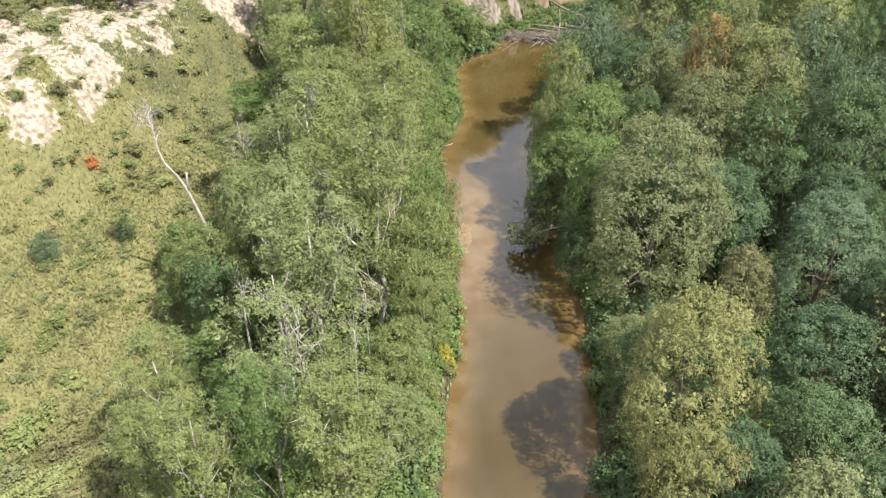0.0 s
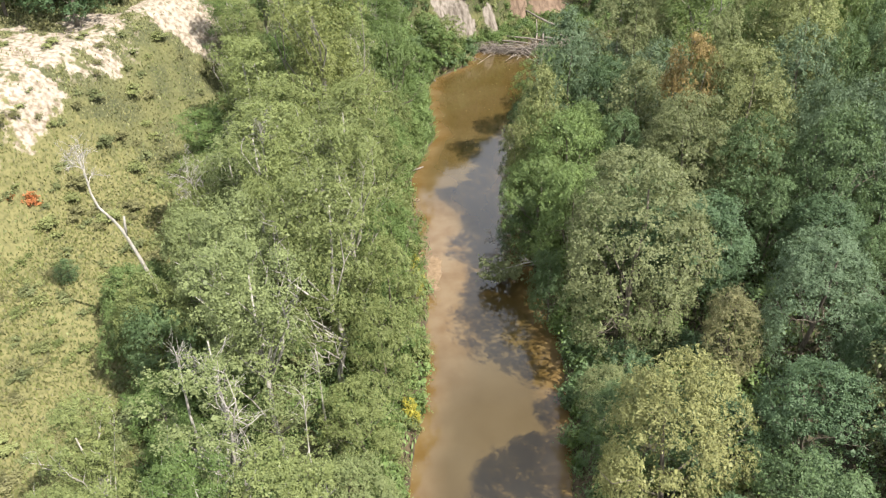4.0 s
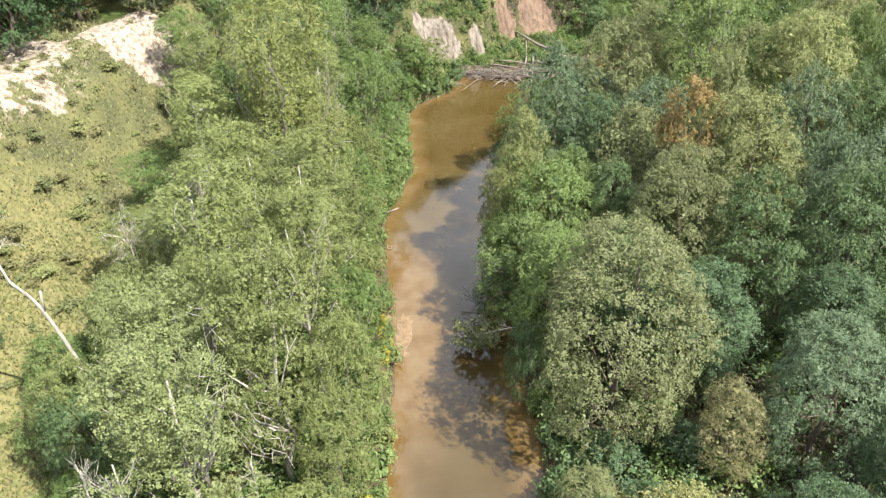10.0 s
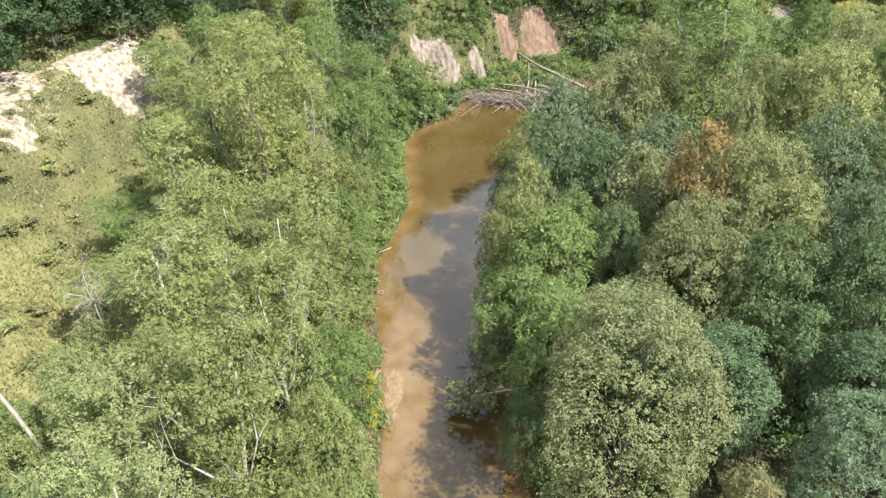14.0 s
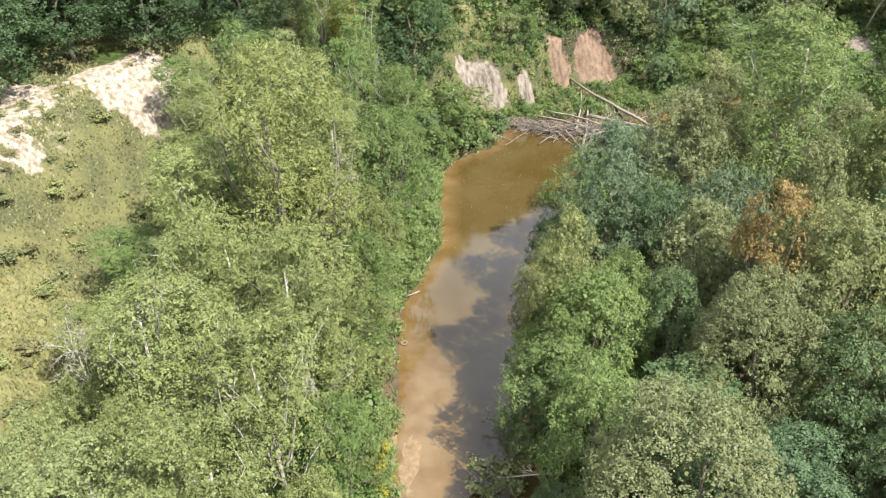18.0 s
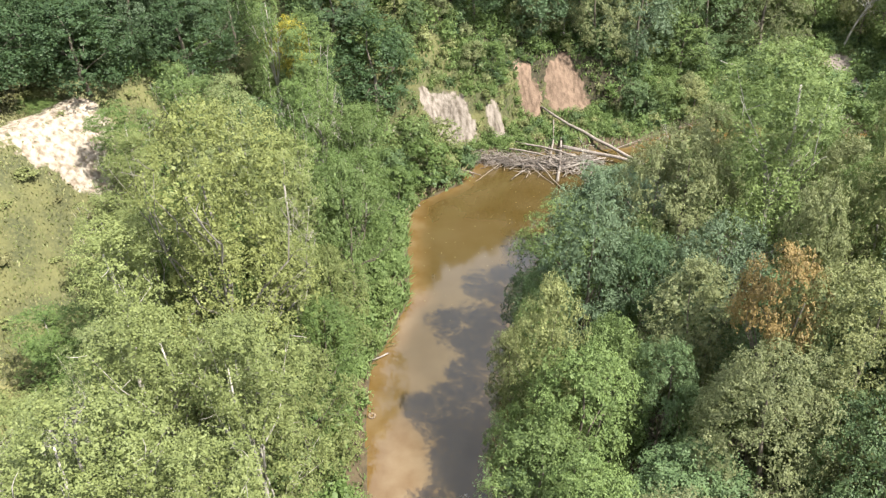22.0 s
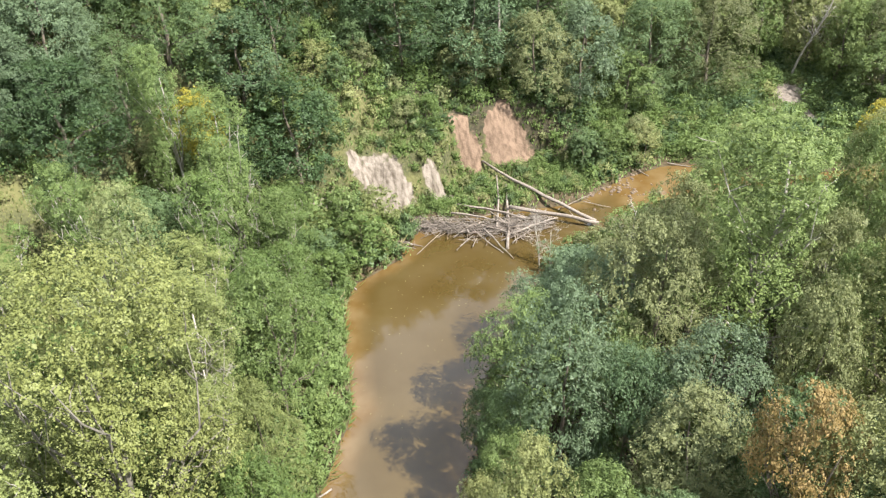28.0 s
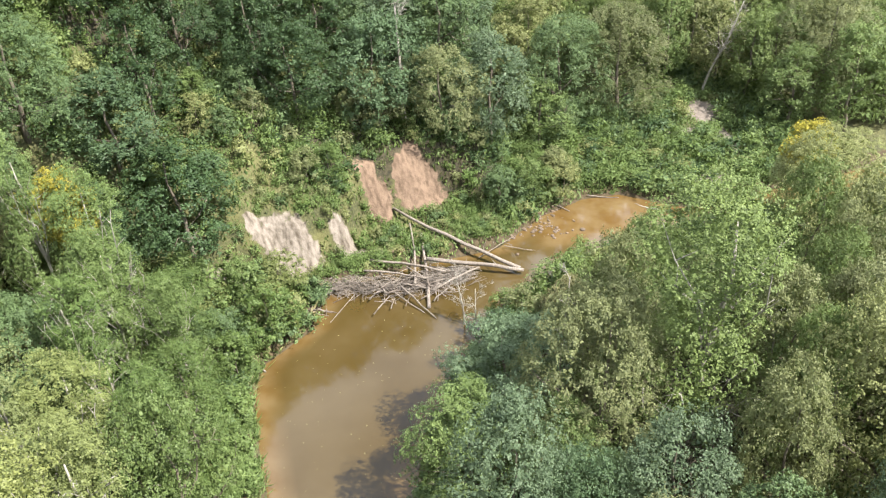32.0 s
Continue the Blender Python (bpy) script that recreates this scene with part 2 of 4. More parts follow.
def land(x, y):
    x, y = np.asarray(x, float), np.asarray(y, float)
    d = -wet(x, y)
    z = np.where(d > 0, 0.05 + 0.75 * smooth(0, 1.6, d) + 0.7 * smooth(2, 14, d), -0.8 * smooth(0, 2.5, -d) - 0.02)
    s = -0.89 * x + 0.45 * y
    z = z + 5.5 * smooth(44, 59, s) * smooth(0.5, 8, d) + 10.0 * smooth(57.5, 66.5, s) + 4 * smooth(66, 90, s)
    foot = np.interp(x, FOOT_X, FOOT_Y) + 0.5 * wobble(x, y, 2.3, 4.0)
    z = z + (5.2 * smooth(0, 2.9, y - foot) + 3.2 * smooth(2.2, 12, y - foot)) * (1 - smooth(23, 31, x)) * smooth(0, 2.2, d)
    z = z + 9.0 * smooth(124, 175, y) * smooth(0, 5, d)
    bar = np.clip(1 - ((x + 1.95) / 0.95) ** 2 - ((y - 61.6) / 3.4) ** 2 + 0.45 * wobble(x, y, 0.8), 0, 1)
    z = np.where(bar > 0, np.maximum(z, -0.03 + 0.055 * bar), z)
    return z + smooth(1.0, 5, d) * (0.25 * wobble(x, y, 4.0) + 0.5 * wobble(x, y, 13.0, 2.0))


def bare(x, y):
    """How bare the ground is: the sand faces on the hill, the scars over the jam, the trodden path."""
    x, y = np.asarray(x, float), np.asarray(y, float)
    s = -0.89 * x + 0.45 * y
    along = 0.45 * x + 0.89 * y
    low = np.interp(along, [36, 39, 43, 49, 55, 59, 62, 64.5, 67, 70, 72], [63.4, 62.6, 62.2, 63.0, 63.7, 63.8, 64.2, 63.3, 61.6, 61.8, 62.2])
    high = np.interp(along, [38, 52, 60, 63, 66, 69, 72], [78, 75, 70.4, 68.0, 67.2, 68.2, 65.8])
    hill = smooth(-0.8, 0.6, s - low + 0.9 * wobble(x, y, 2.2, 1.0)) * (1 - smooth(-0.6, 0.8, s - high + 0.8 * wobble(x, y, 1.8, 5.0)))
    gully = smooth(1.6, 0.5, np.abs(along - 63.2 - 0.5 * (s - 65)) + 0.4 * wobble(x, y, 1.1, 2.0)) * smooth(67.5, 64.5, s)
    tufted = smooth(-0.5, 0.25, 0.9 * smooth(63, 67, along) + wobble(x, y, 2.6, 7.0) + 0.5 * wobble(x, y, 0.9, 3.0))
    hill = hill * (1 - smooth(71.0, 72.4, along + 0.7 * wobble(x, y, 2.0))) * (0.25 + 0.75 * tufted) * (1 - 0.8 * gully)

    def blob(cx, cy, rx, ry, seed):
        r = np.sqrt(((x - cx) / rx) ** 2 + ((y - cy) / ry) ** 2) + 0.15 * wobble(x, y, 1.7, seed) + 0.06 * wobble(x, y, 0.7, seed + 2)
        return 1 - smooth(0.7, 1.15, r)

    white = np.maximum(blob(3.6, 114.9, np.clip(1.7 + 1.1 * (y - 114.0), 1.3, 3.3), 1.6, 1.0), np.maximum(blob(8.9, 116.7, 1.5, 0.9, 2.0), blob(1.2, 115.5, 1.1, 0.7, 5.0)))
    red = np.maximum(blob(17.2, 123.0, np.clip(3.5 - 1.0 * (y - 121.9), 0.9, 3.3), 2.1, 3.4), np.maximum(np.maximum(blob(12.2, 122.4, 1.3, 1.2, 4.0), blob(13.2, 121.2, 1.2, 1.2, 2.0)), blob(13.4, 115.4, 0.9, 0.8, 1.5)))
    path = np.maximum(blob(52.9, 125.5, 0.8, 4.5, 5.0), np.maximum(blob(47.5, 117.2, 2.6, 1.1, 6.0), np.maximum(blob(53.3, 130.2, 2.0, 2.6, 2.5), np.maximum(blob(48.6, 126.9, 3.0, 0.5, 1.0), blob(-2.1, 111.5, 1.8, 1.3, 2.2)))))
    return hill, white, red, path


def land_material():
    m, nt, bsdf = material("meadow_soil_and_sand")
    fine, broad = noise_fac(nt, 5.0, 6), noise_fac(nt, 0.35, 4)
    soil = ramp_node(nt, fine, [(0.3, (0.032, 0.036, 0.015)), (0.6, (0.075, 0.078, 0.030)), (0.8, (0.14, 0.125, 0.055))])
    soil = mixed(nt, ramp_node(nt, broad, [(0.4, (0, 0, 0)), (0.65, (0.7, 0.7, 0.7))]), soil, (0.13, 0.125, 0.046))
    colour = soil
    run = node(nt, "ShaderNodeMapping", Scale=(1.5, 1.5, 0.3), Rotation=(0.2, 0.3, 0.4))
    nt.links.new(nt.nodes.new("ShaderNodeNewGeometry").outputs["Position"], run.inputs["Vector"])
    streaks = run.outputs["Vector"]
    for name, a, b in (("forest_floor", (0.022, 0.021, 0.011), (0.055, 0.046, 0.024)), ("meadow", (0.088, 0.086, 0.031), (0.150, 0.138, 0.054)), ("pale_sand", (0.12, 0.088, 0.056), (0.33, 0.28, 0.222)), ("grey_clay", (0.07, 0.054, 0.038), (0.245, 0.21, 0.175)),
                       ("red_clay", (0.085, 0.055, 0.035), (0.190, 0.130, 0.090)), ("trodden_path", (0.09, 0.072, 0.058), (0.19, 0.16, 0.135)),
                       ("wet_edge", (0.035, 0.026, 0.013), (0.075, 0.055, 0.028)),
                       ("sand_bar", (0.13, 0.085, 0.045), (0.21, 0.145, 0.085))):
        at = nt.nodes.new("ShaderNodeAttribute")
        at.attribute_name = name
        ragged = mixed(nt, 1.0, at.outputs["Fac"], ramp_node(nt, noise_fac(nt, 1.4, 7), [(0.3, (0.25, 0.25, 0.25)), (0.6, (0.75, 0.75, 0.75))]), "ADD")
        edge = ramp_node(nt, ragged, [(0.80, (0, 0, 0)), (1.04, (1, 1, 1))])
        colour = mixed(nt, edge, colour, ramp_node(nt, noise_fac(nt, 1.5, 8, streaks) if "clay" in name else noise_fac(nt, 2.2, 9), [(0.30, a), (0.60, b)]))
    nt.links.new(colour, bsdf.inputs["Base Color"])
    bsdf.inputs["Roughness"].default_value = 0.95
    bump = node(nt, "ShaderNodeBump", Strength=0.7, Distance=0.15)
    nt.links.new(noise_fac(nt, 3.0, 8), bump.inputs["Height"])
    nt.links.new(bump.outputs["Normal"], bsdf.inputs["Normal"])
    return m


def mesh_object(name, verts, faces, mat, parent=None, smoothed=False, label=""):
    me = bpy.data.meshes.new(name)
    me.from_pydata([tuple(v) for v in np.asarray(verts, float)], [], [tuple(int(i) for i in f) for f in faces])
    me.materials.append(mat)
    if smoothed:
        me.polygons.foreach_set("use_smooth", [True] * len(me.polygons))
    ob = new(name, me)
    if parent:
        ob.parent = parent
    if label:
        tagged(ob, label)
    return ob


def build_land():
    xs = np.concatenate([[-2600, -1200, -500, -250, -150, -100], np.arange(-75, -42, 1.5), np.arange(-42, -2, 0.6), np.arange(-2, 24, 0.3), np.arange(24, 60, 0.6), np.arange(60, 90, 1.5), [100, 150, 250, 500, 1200, 2600]])
    ys = np.concatenate([[-2600, -1200, -500, -250, -120, -80], np.arange(-60, 20, 3.0), np.arange(20, 112, 0.6), np.arange(112, 127, 0.28), np.arange(127, 136, 0.6), np.arange(136, 230, 2.5), [250, 350, 600, 1200, 2600]])
    gx, gy = np.meshgrid(xs, ys)
    gz = land(gx, gy)
    n, k = gx.shape
    verts = np.stack([gx.ravel(), gy.ravel(), gz.ravel()], 1)
    i = np.arange((n - 1) * (k - 1))
    a = (i // (k - 1)) * k + i % (k - 1)
    faces = np.stack([a, a + 1, a + k + 1, a + k], 1)
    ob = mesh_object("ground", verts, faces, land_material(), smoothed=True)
    hill, white, red, path = bare(gx.ravel(), gy.ravel())
    edge = 1 - smooth(0.8, 1.8, -wet(gx.ravel(), gy.ravel()))
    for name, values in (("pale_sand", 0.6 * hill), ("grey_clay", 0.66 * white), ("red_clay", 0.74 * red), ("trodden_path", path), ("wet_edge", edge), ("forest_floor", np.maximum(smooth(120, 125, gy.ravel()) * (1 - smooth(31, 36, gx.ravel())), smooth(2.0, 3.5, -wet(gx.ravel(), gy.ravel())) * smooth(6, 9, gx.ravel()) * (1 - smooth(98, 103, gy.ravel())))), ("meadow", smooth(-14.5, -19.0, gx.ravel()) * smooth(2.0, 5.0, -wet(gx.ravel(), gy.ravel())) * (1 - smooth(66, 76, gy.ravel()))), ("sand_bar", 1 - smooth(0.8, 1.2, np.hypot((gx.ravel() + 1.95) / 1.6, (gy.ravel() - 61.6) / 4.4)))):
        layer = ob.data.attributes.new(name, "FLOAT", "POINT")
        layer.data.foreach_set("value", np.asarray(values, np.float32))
    return tagged(ob, "grassy river valley floor with pale eroded sand slopes", "ground", kind="structure")


def water_material():
    m, nt, bsdf = material("muddy_river_water")
    at = nt.nodes.new("ShaderNodeAttribute")
    at.attribute_name = "shallow"
    broad = noise_fac(nt, 0.16, 5)
    deep = ramp_node(nt, broad, [(0.35, (0.058, 0.038, 0.011)), (0.65, (0.078, 0.055, 0.022))])
    silt = ramp_node(nt, noise_fac(nt, 0.5, 5), [(0.35, (0.115, 0.066, 0.020)), (0.65, (0.158, 0.107, 0.050))])
    nt.links.new(mixed(nt, at.outputs["Fac"], deep, silt), bsdf.inputs["Base Color"])
    bsdf.inputs["Roughness"].default_value = 0.05
    bsdf.inputs["IOR"].default_value = 1.75
    bump = node(nt, "ShaderNodeBump", Strength=0.05, Distance=0.05)
    nt.links.new(noise_fac(nt, 1.3, 3), bump.inputs["Height"])
    nt.links.new(bump.outputs["Normal"], bsdf.inputs["Normal"])
    return m


def build_water():
    gx, gy = np.meshgrid(np.arange(-14, 100, 0.8), np.concatenate([[-120, -60, -20], np.arange(10, 126, 0.8)]))
    n, k = gx.shape
    i = np.arange((n - 1) * (k - 1))
    a = (i // (k - 1)) * k + i % (k - 1)
    ob = mesh_object("water", np.stack([gx.ravel(), gy.ravel(), 0 * gx.ravel()], 1), np.stack([a, a + 1, a + k + 1, a + k], 1), water_material(), smoothed=True)
    x, y = gx.ravel(), gy.ravel()
    d = wet(x, y)
    shallow = np.clip(1 - smooth(0.3, 2.6, d + 0.5 * wobble(x, y, 2.0)), 0, 1)
    shoal = 1 - smooth(0.6, 2.1, np.hypot((x + 1.6) / 2.2, (y - 62) / 9.0) + 0.2 * wobble(x, y, 3.0))
    riffle = smooth(25, 29, x) * smooth(111, 113, y)
    layer = ob.data.attributes.new("shallow", "FLOAT", "POINT")
    layer.data.foreach_set("value", np.maximum(np.maximum(0.8 * shallow, shoal), 0.9 * riffle).astype(np.float32))
    return tagged(ob, "slow muddy brown river with smooth surface", "river", kind="structure")


build_land()
build_water()


# ---- plants ----
def leaf_quads(rng, centres, normals, size, slim=0.6):
    n = len(centres)
    t = rng.normal(size=(n, 3))
    t -= normals * (t * normals).sum(1, keepdims=True)
    t /= np.linalg.norm(t, axis=1, keepdims=True) + 1e-9
    b = np.cross(normals, t)
    a = size * rng.uniform(0.6, 1.25, (n, 1))
    w = a * slim * rng.uniform(0.7, 1.2, (n, 1))
    lift = normals * a * 0.18
    return np.stack([centres - t * a, centres - b * w + lift, centres + t * a, centres + b * w + lift], 1)


def quad_mesh(name, quads, mat):
    verts = quads.reshape(-1, 3)
    n = len(quads)
    me = bpy.data.meshes.new(name)
    me.vertices.add(4 * n)
    me.vertices.foreach_set("co", np.asarray(verts, np.float32).ravel())
    me.loops.add(4 * n)
    me.loops.foreach_set("vertex_index", np.arange(4 * n, dtype=np.int32))
    me.polygons.add(n)
    me.polygons.foreach_set("loop_start", np.arange(0, 4 * n, 4, dtype=np.int32))
    me.update(calc_edges=True)
    me.materials.append(mat)
    return me


def unit(v):
    return v / (np.linalg.norm(v, axis=-1, keepdims=True) + 1e-9)


def crown_shape(shape, u):
    """Radius of the crown, as a share of its widest, at share u of its height."""
    if shape == "dome":
        return np.sqrt(np.clip(1 - ((u - 0.42) / 0.60) ** 2, 0.02, 1))
    if shape == "oval":
        return np.sqrt(np.clip(1 - ((u - 0.45) / 0.56) ** 2, 0.03, 1))
    if shape == "tall":
        return np.clip(np.sqrt(np.clip(1 - ((u - 0.5) / 0.54) ** 2, 0.03, 1)) * (0.75 + 0.25 * np.sin(u * 9)), 0.15, 1)
    return np.clip(1.02 - u, 0.06, 1)


def crown_lobes(rng, shape, radius, low, high, count, lobe):
    u = rng.beta(1.25, 1.05, count)
    ang = rng.uniform(0, 2 * np.pi, count)
    lean = 1 + 0.15 * np.sin(2 * ang + rng.uniform(0, 6)) + 0.12 * np.sin(3 * ang + rng.uniform(0, 6))
    r = radius * crown_shape(shape, u) * lean * np.where(rng.random(count) < 0.8, rng.uniform(0.80, 1.0, count), rng.uniform(0.35, 0.8, count))
    r = np.clip(r - lobe * 0.5, 0, None)
    c = np.stack([r * np.cos(ang), r * np.sin(ang), low + (high - low - lobe * 0.5) * u], 1)
    return c, lobe * rng.uniform(0.55, 1.35, count)


def crown_quads(rng, centres, sizes, leaves, leaf, radius, low, high, flat=0.72, slim=0.6):
    """Leaves in sprays: each lobe carries twigs' ends all round, each of them a tuft of leaves that face one way."""
    mid = np.array([0, 0, low + 0.35 * (high - low)])
    n, tuft = len(centres), 9
    count = max(3, leaves // tuft)
    d = unit(rng.normal(size=(n, count, 3)))
    out = unit(centres - mid + 1e-3)[:, None, :]
    d = unit(d + 0.8 * out + np.array([0, 0, 0.4]))
    place = centres[:, None, :] + d * (sizes[:, None, None] * rng.uniform(0.62, 1.18, (n, count, 1))) * np.array([1, 1, max(flat, 0.85)])
    way = unit(d + 0.35 * rng.normal(size=d.shape) + np.array([0, 0, 0.3]))
    place, way = place.reshape(-1, 1, 3), way.reshape(-1, 1, 3)
    spread = rng.normal(size=(n * count, tuft, 3))
    spread -= 0.6 * way * (spread * way).sum(2, keepdims=True)
    spot = place + spread * leaf * 1.6 * rng.uniform(0.7, 1.3, (n * count, 1, 1))
    nor = unit(way + 0.42 * rng.normal(size=spot.shape) + np.array([0, 0, 0.2]))
    outer = leaf_quads(rng, spot.reshape(-1, 3), nor.reshape(-1, 3), leaf, slim)
    heart = np.repeat(centres * [0.86, 0.86, 1] - [0, 0, 0.25], 5, 0) + rng.normal(size=(5 * n, 3)) * np.repeat(sizes, 5)[:, None] * 0.26
    inner = leaf_quads(rng, heart, unit(rng.normal(size=heart.shape) + [0, 0, 0.8]), leaf * 2.5, 0.8)
    return np.concatenate([outer, inner])


def tube(points, radii, sides=6):
    """A tapered, bent round bar through the points: vertices and faces."""
    points, verts, faces = [Vector(p) for p in points], [], []
    for i, (p, r) in enumerate(zip(points, radii)):
        way = (points[min(i + 1, len(points) - 1)] - points[max(i - 1, 0)]).normalized()
        side = way.orthogonal().normalized()
        over = way.cross(side)
        for k in range(sides):
            a = 2 * math.pi * k / sides
            verts.append(p + (side * math.cos(a) + over * math.sin(a)) * r * (1 + 0.12 * math.sin(3 * a + i)))
    for i in range(len(points) - 1):
        for k in range(sides):
            faces.append((i * sides + k, i * sides + (k + 1) % sides, (i + 1) * sides + (k + 1) % sides, (i + 1) * sides + k))
    faces.append(tuple(range(sides))[::-1])
    faces.append(tuple((len(points) - 1) * sides + k for k in range(sides)))
    return verts, faces


def joined(pieces):
    verts, faces = [], []
    for v, f in pieces:
        n = len(verts)
        verts += list(v)
        faces += [tuple(i + n for i in face) for face in f]
    return verts, faces


def bent(rng, a, b, bow, steps=5, shake=0.015):
    a, b = np.array(a, float), np.array(b, float)
    side = unit(rng.normal(size=3)) * np.linalg.norm(b - a) * bow
    return [a + (b - a) * t + side * math.sin(math.pi * t) + rng.normal(size=3) * shake * np.linalg.norm(b - a) * (0 < t < 1) for t in np.linspace(0, 1, steps)]


def tree(name, seed, height, radius, low, shape, lobes, lobe, leaves, leaf, bark=BARK, limbs=7, trunk=0.2, slim=0.6, flat=0.72, bow=0.13):
    """A tree at the origin: an Empty with trunk, limbs and a crown of small leaves in clumps."""
    rng = np.random.default_rng(seed)
    root = new(name)
    stem = bent(rng, (0, 0, -0.6), (rng.normal() * 0.05 * height, rng.normal() * 0.05 * height, height * 0.86), 0.03, 7)
    ob = mesh_object("trunk", *tube(stem, np.linspace(trunk, trunk * 0.18, 7), 8), bark, root, True)
    c, s = crown_lobes(rng, shape, radius, low, height, lobes, lobe)
    far = np.argsort(-np.hypot(c[:, 0], c[:, 1]))[: limbs * 3]
    for k in far[::3]:
        tip = c[k] * np.array([1.05, 1.05, 1.02])
        share = min(0.8, max(0.2, tip[2] / height * 0.62))
        i = share * 6
        foot = stem[int(i)] + (stem[int(i) + 1] - stem[int(i)]) * (i - int(i))
        main = bent(rng, foot, tip, bow, 5, 0.035)
        pieces = [tube(main, np.linspace(trunk * 0.30, trunk * 0.05, 5), 5)]
        for q in (2, 3, 4):
            end = main[q] + unit(rng.normal(size=3) + 0.8 * unit(main[4] - main[2]) + [0, 0, 0.6]) * lobe * 1.2
            pieces.append(tube(bent(rng, main[q], end, 0.1, 4), np.linspace(trunk * 0.13, trunk * 0.03, 4), 4))
        mesh_object("limb", *joined(pieces), bark, root, True)
    me = quad_mesh("crown", crown_quads(rng, c, s, leaves, leaf, radius, low, height, flat, slim), LEAF["maple"])
    crown = new("crown", me)
    crown.parent = root
    return root


def shrub(name, seed, height, radius, lobes, leaves, leaf, slim=0.6):
    rng = np.random.default_rng(seed)
    root = new(name)
    pieces = []
    c, s = crown_lobes(rng, "dome", radius, height * 0.05, height, lobes, radius * 0.42)
    for k in range(5):
        pieces.append(tube(bent(rng, (rng.normal() * 0.1, rng.normal() * 0.1, -0.2), c[k], 0.08, 4), np.linspace(0.05, 0.012, 4), 4))
    mesh_object("stem", *joined(pieces), BARK, root, True)
    crown = new("foliage", quad_mesh("foliage", crown_quads(rng, c, s, leaves, leaf, radius, 0, height, 0.8, slim), LEAF["bush"]))
    crown.parent = root
    return root


PLANTS = {
    "dome": [tree("broadleaf_tree", 11 + i, 10, 4.2, 1.6, "dome", 165, 0.92, 162, 0.068, slim=0.66) for i in range(6)],
    "great": [tree("broadleaf_tree", 17 + i, 14, 5.8, 1.6, "dome", 330, 0.98, 162, 0.068, slim=0.66, trunk=0.3) for i in range(2)],
    "high": [tree("small_crowned_tree", 25 + i, 10, 2.6, 6.4, "dome", 75, 0.72, 135, 0.062, slim=0.66) for i in range(2)],
    "tall": [tree("poplar_tree", 31 + i, 20, 4.4, 5.0, "tall", 225, 0.95, 144, 0.066, PALE_BARK, 13, 0.28, 0.62) for i in range(5)],
    "thin": [tree("thinning_poplar_tree", 43 + i, 18, 4.2, 5.0, "tall", 84, 0.85, 117, 0.066, PALE_BARK, 22, 0.26, 0.62, bow=0.18) for i in range(2)],
    "broad": [tree("broad_poplar_tree", 46, 20, 5.2, 6.0, "tall", 430, 0.95, 126, 0.062, wood_material("poplar_bark", (0.10, 0.09, 0.07), (0.25, 0.23, 0.19)), 22, 0.3, 0.6, bow=0.15)],
    "oval": [tree("willow_tree", 51 + i, 10, 3.2, 0.9, "oval", 250, 0.78, 99, 0.062, BARK, 6, 0.16, 0.5) for i in range(2)],
    "far": [tree("forest_tree", 71 + i, 12, 4.2, 2.0, "dome", 125, 1.02, 99, 0.100, BARK, 4, 0.22, 0.66) for i in range(4)],
    "small": [tree("young_tree", 81 + i, 5, 2.2, 0.5, "dome", 64, 0.58, 63, 0.080, BARK, 3, 0.08, 0.66) for i in range(4)],
    "shrub": [shrub("shrub", 91 + i, 2.4, 1.7, 24, 32, 0.14, 0.66) for i in range(4)],
}
SPAN = {"dome": (10, 4.2), "great": (14, 5.8), "high": (10, 2.6), "tall": (20, 4.4), "thin": (18, 4.2), "broad": (20, 5.2), "oval": (10, 3.2), "far": (12, 4.2), "small": (5, 2.2), "shrub": (2.4, 1.7)}
LOOSE = collections.defaultdict(list)


def mesh_quads(me):
    co = np.empty(len(me.vertices) * 3, np.float32)
    me.vertices.foreach_get("co", co)
    return co.reshape(-1, 4, 3).astype(float)


BUSH_QUADS = [mesh_quads(next(c for c in plant.children if c.name.startswith("foliage")).data)[::2] for plant in PLANTS["shrub"]]


def loose_bush(colour, x, y, radius, rise, thin=1):
    """Foliage of a bush that nobody could count, for the joined undergrowth."""
    quads = BUSH_QUADS[pick.randrange(len(BUSH_QUADS))][::thin]
    a = pick.uniform(0, 6.3)
    turn = np.array([[math.cos(a), -math.sin(a), 0], [math.sin(a), math.cos(a), 0], [0, 0, 1]])
    LOOSE[colour].append((quads @ turn.T) * np.array([radius / 1.7, radius / 1.7, rise / 2.4]) * 1.08 + np.array([x, y, float(land(x, y))]))


for plants in PLANTS.values():
    for plant in plants:
        plant.location = (0, 0, 0)
STOCK = [(kind, plant) for kind, plants in PLANTS.items() for plant in plants]
pick = random.Random(5)


def plant_at(kind, colour, x, y, top=None, radius=None, label="", turn=None, group="", category="tree", sunk=0.0):
    """Sets a copy of one of the kind on the ground; top: the height of its tip over the water."""
    proto = PLANTS[kind][pick.randrange(len(PLANTS[kind]))]
    h0, r0 = SPAN[kind]
    z = float(land(x, y))
    height = (top - z) if top is not None else h0 * pick.uniform(0.8, 1.2)
    wide = (radius or r0 * height / h0) / r0
    turn = pick.uniform(0, 2 * math.pi) if turn is None else turn
    m = Matrix.LocRotScale((x, y, z - sunk), Euler((0, 0, turn)), (wide, wide, height / h0))
    ob = copy_thing(proto, m)
    for child in ob.children:
        if child.name.split(".")[0] in ("crown", "foliage"):
            child.material_slots[0].link = "OBJECT"
            child.material_slots[0].material = LEAF[colour]
    return tagged(ob, label, category, group)


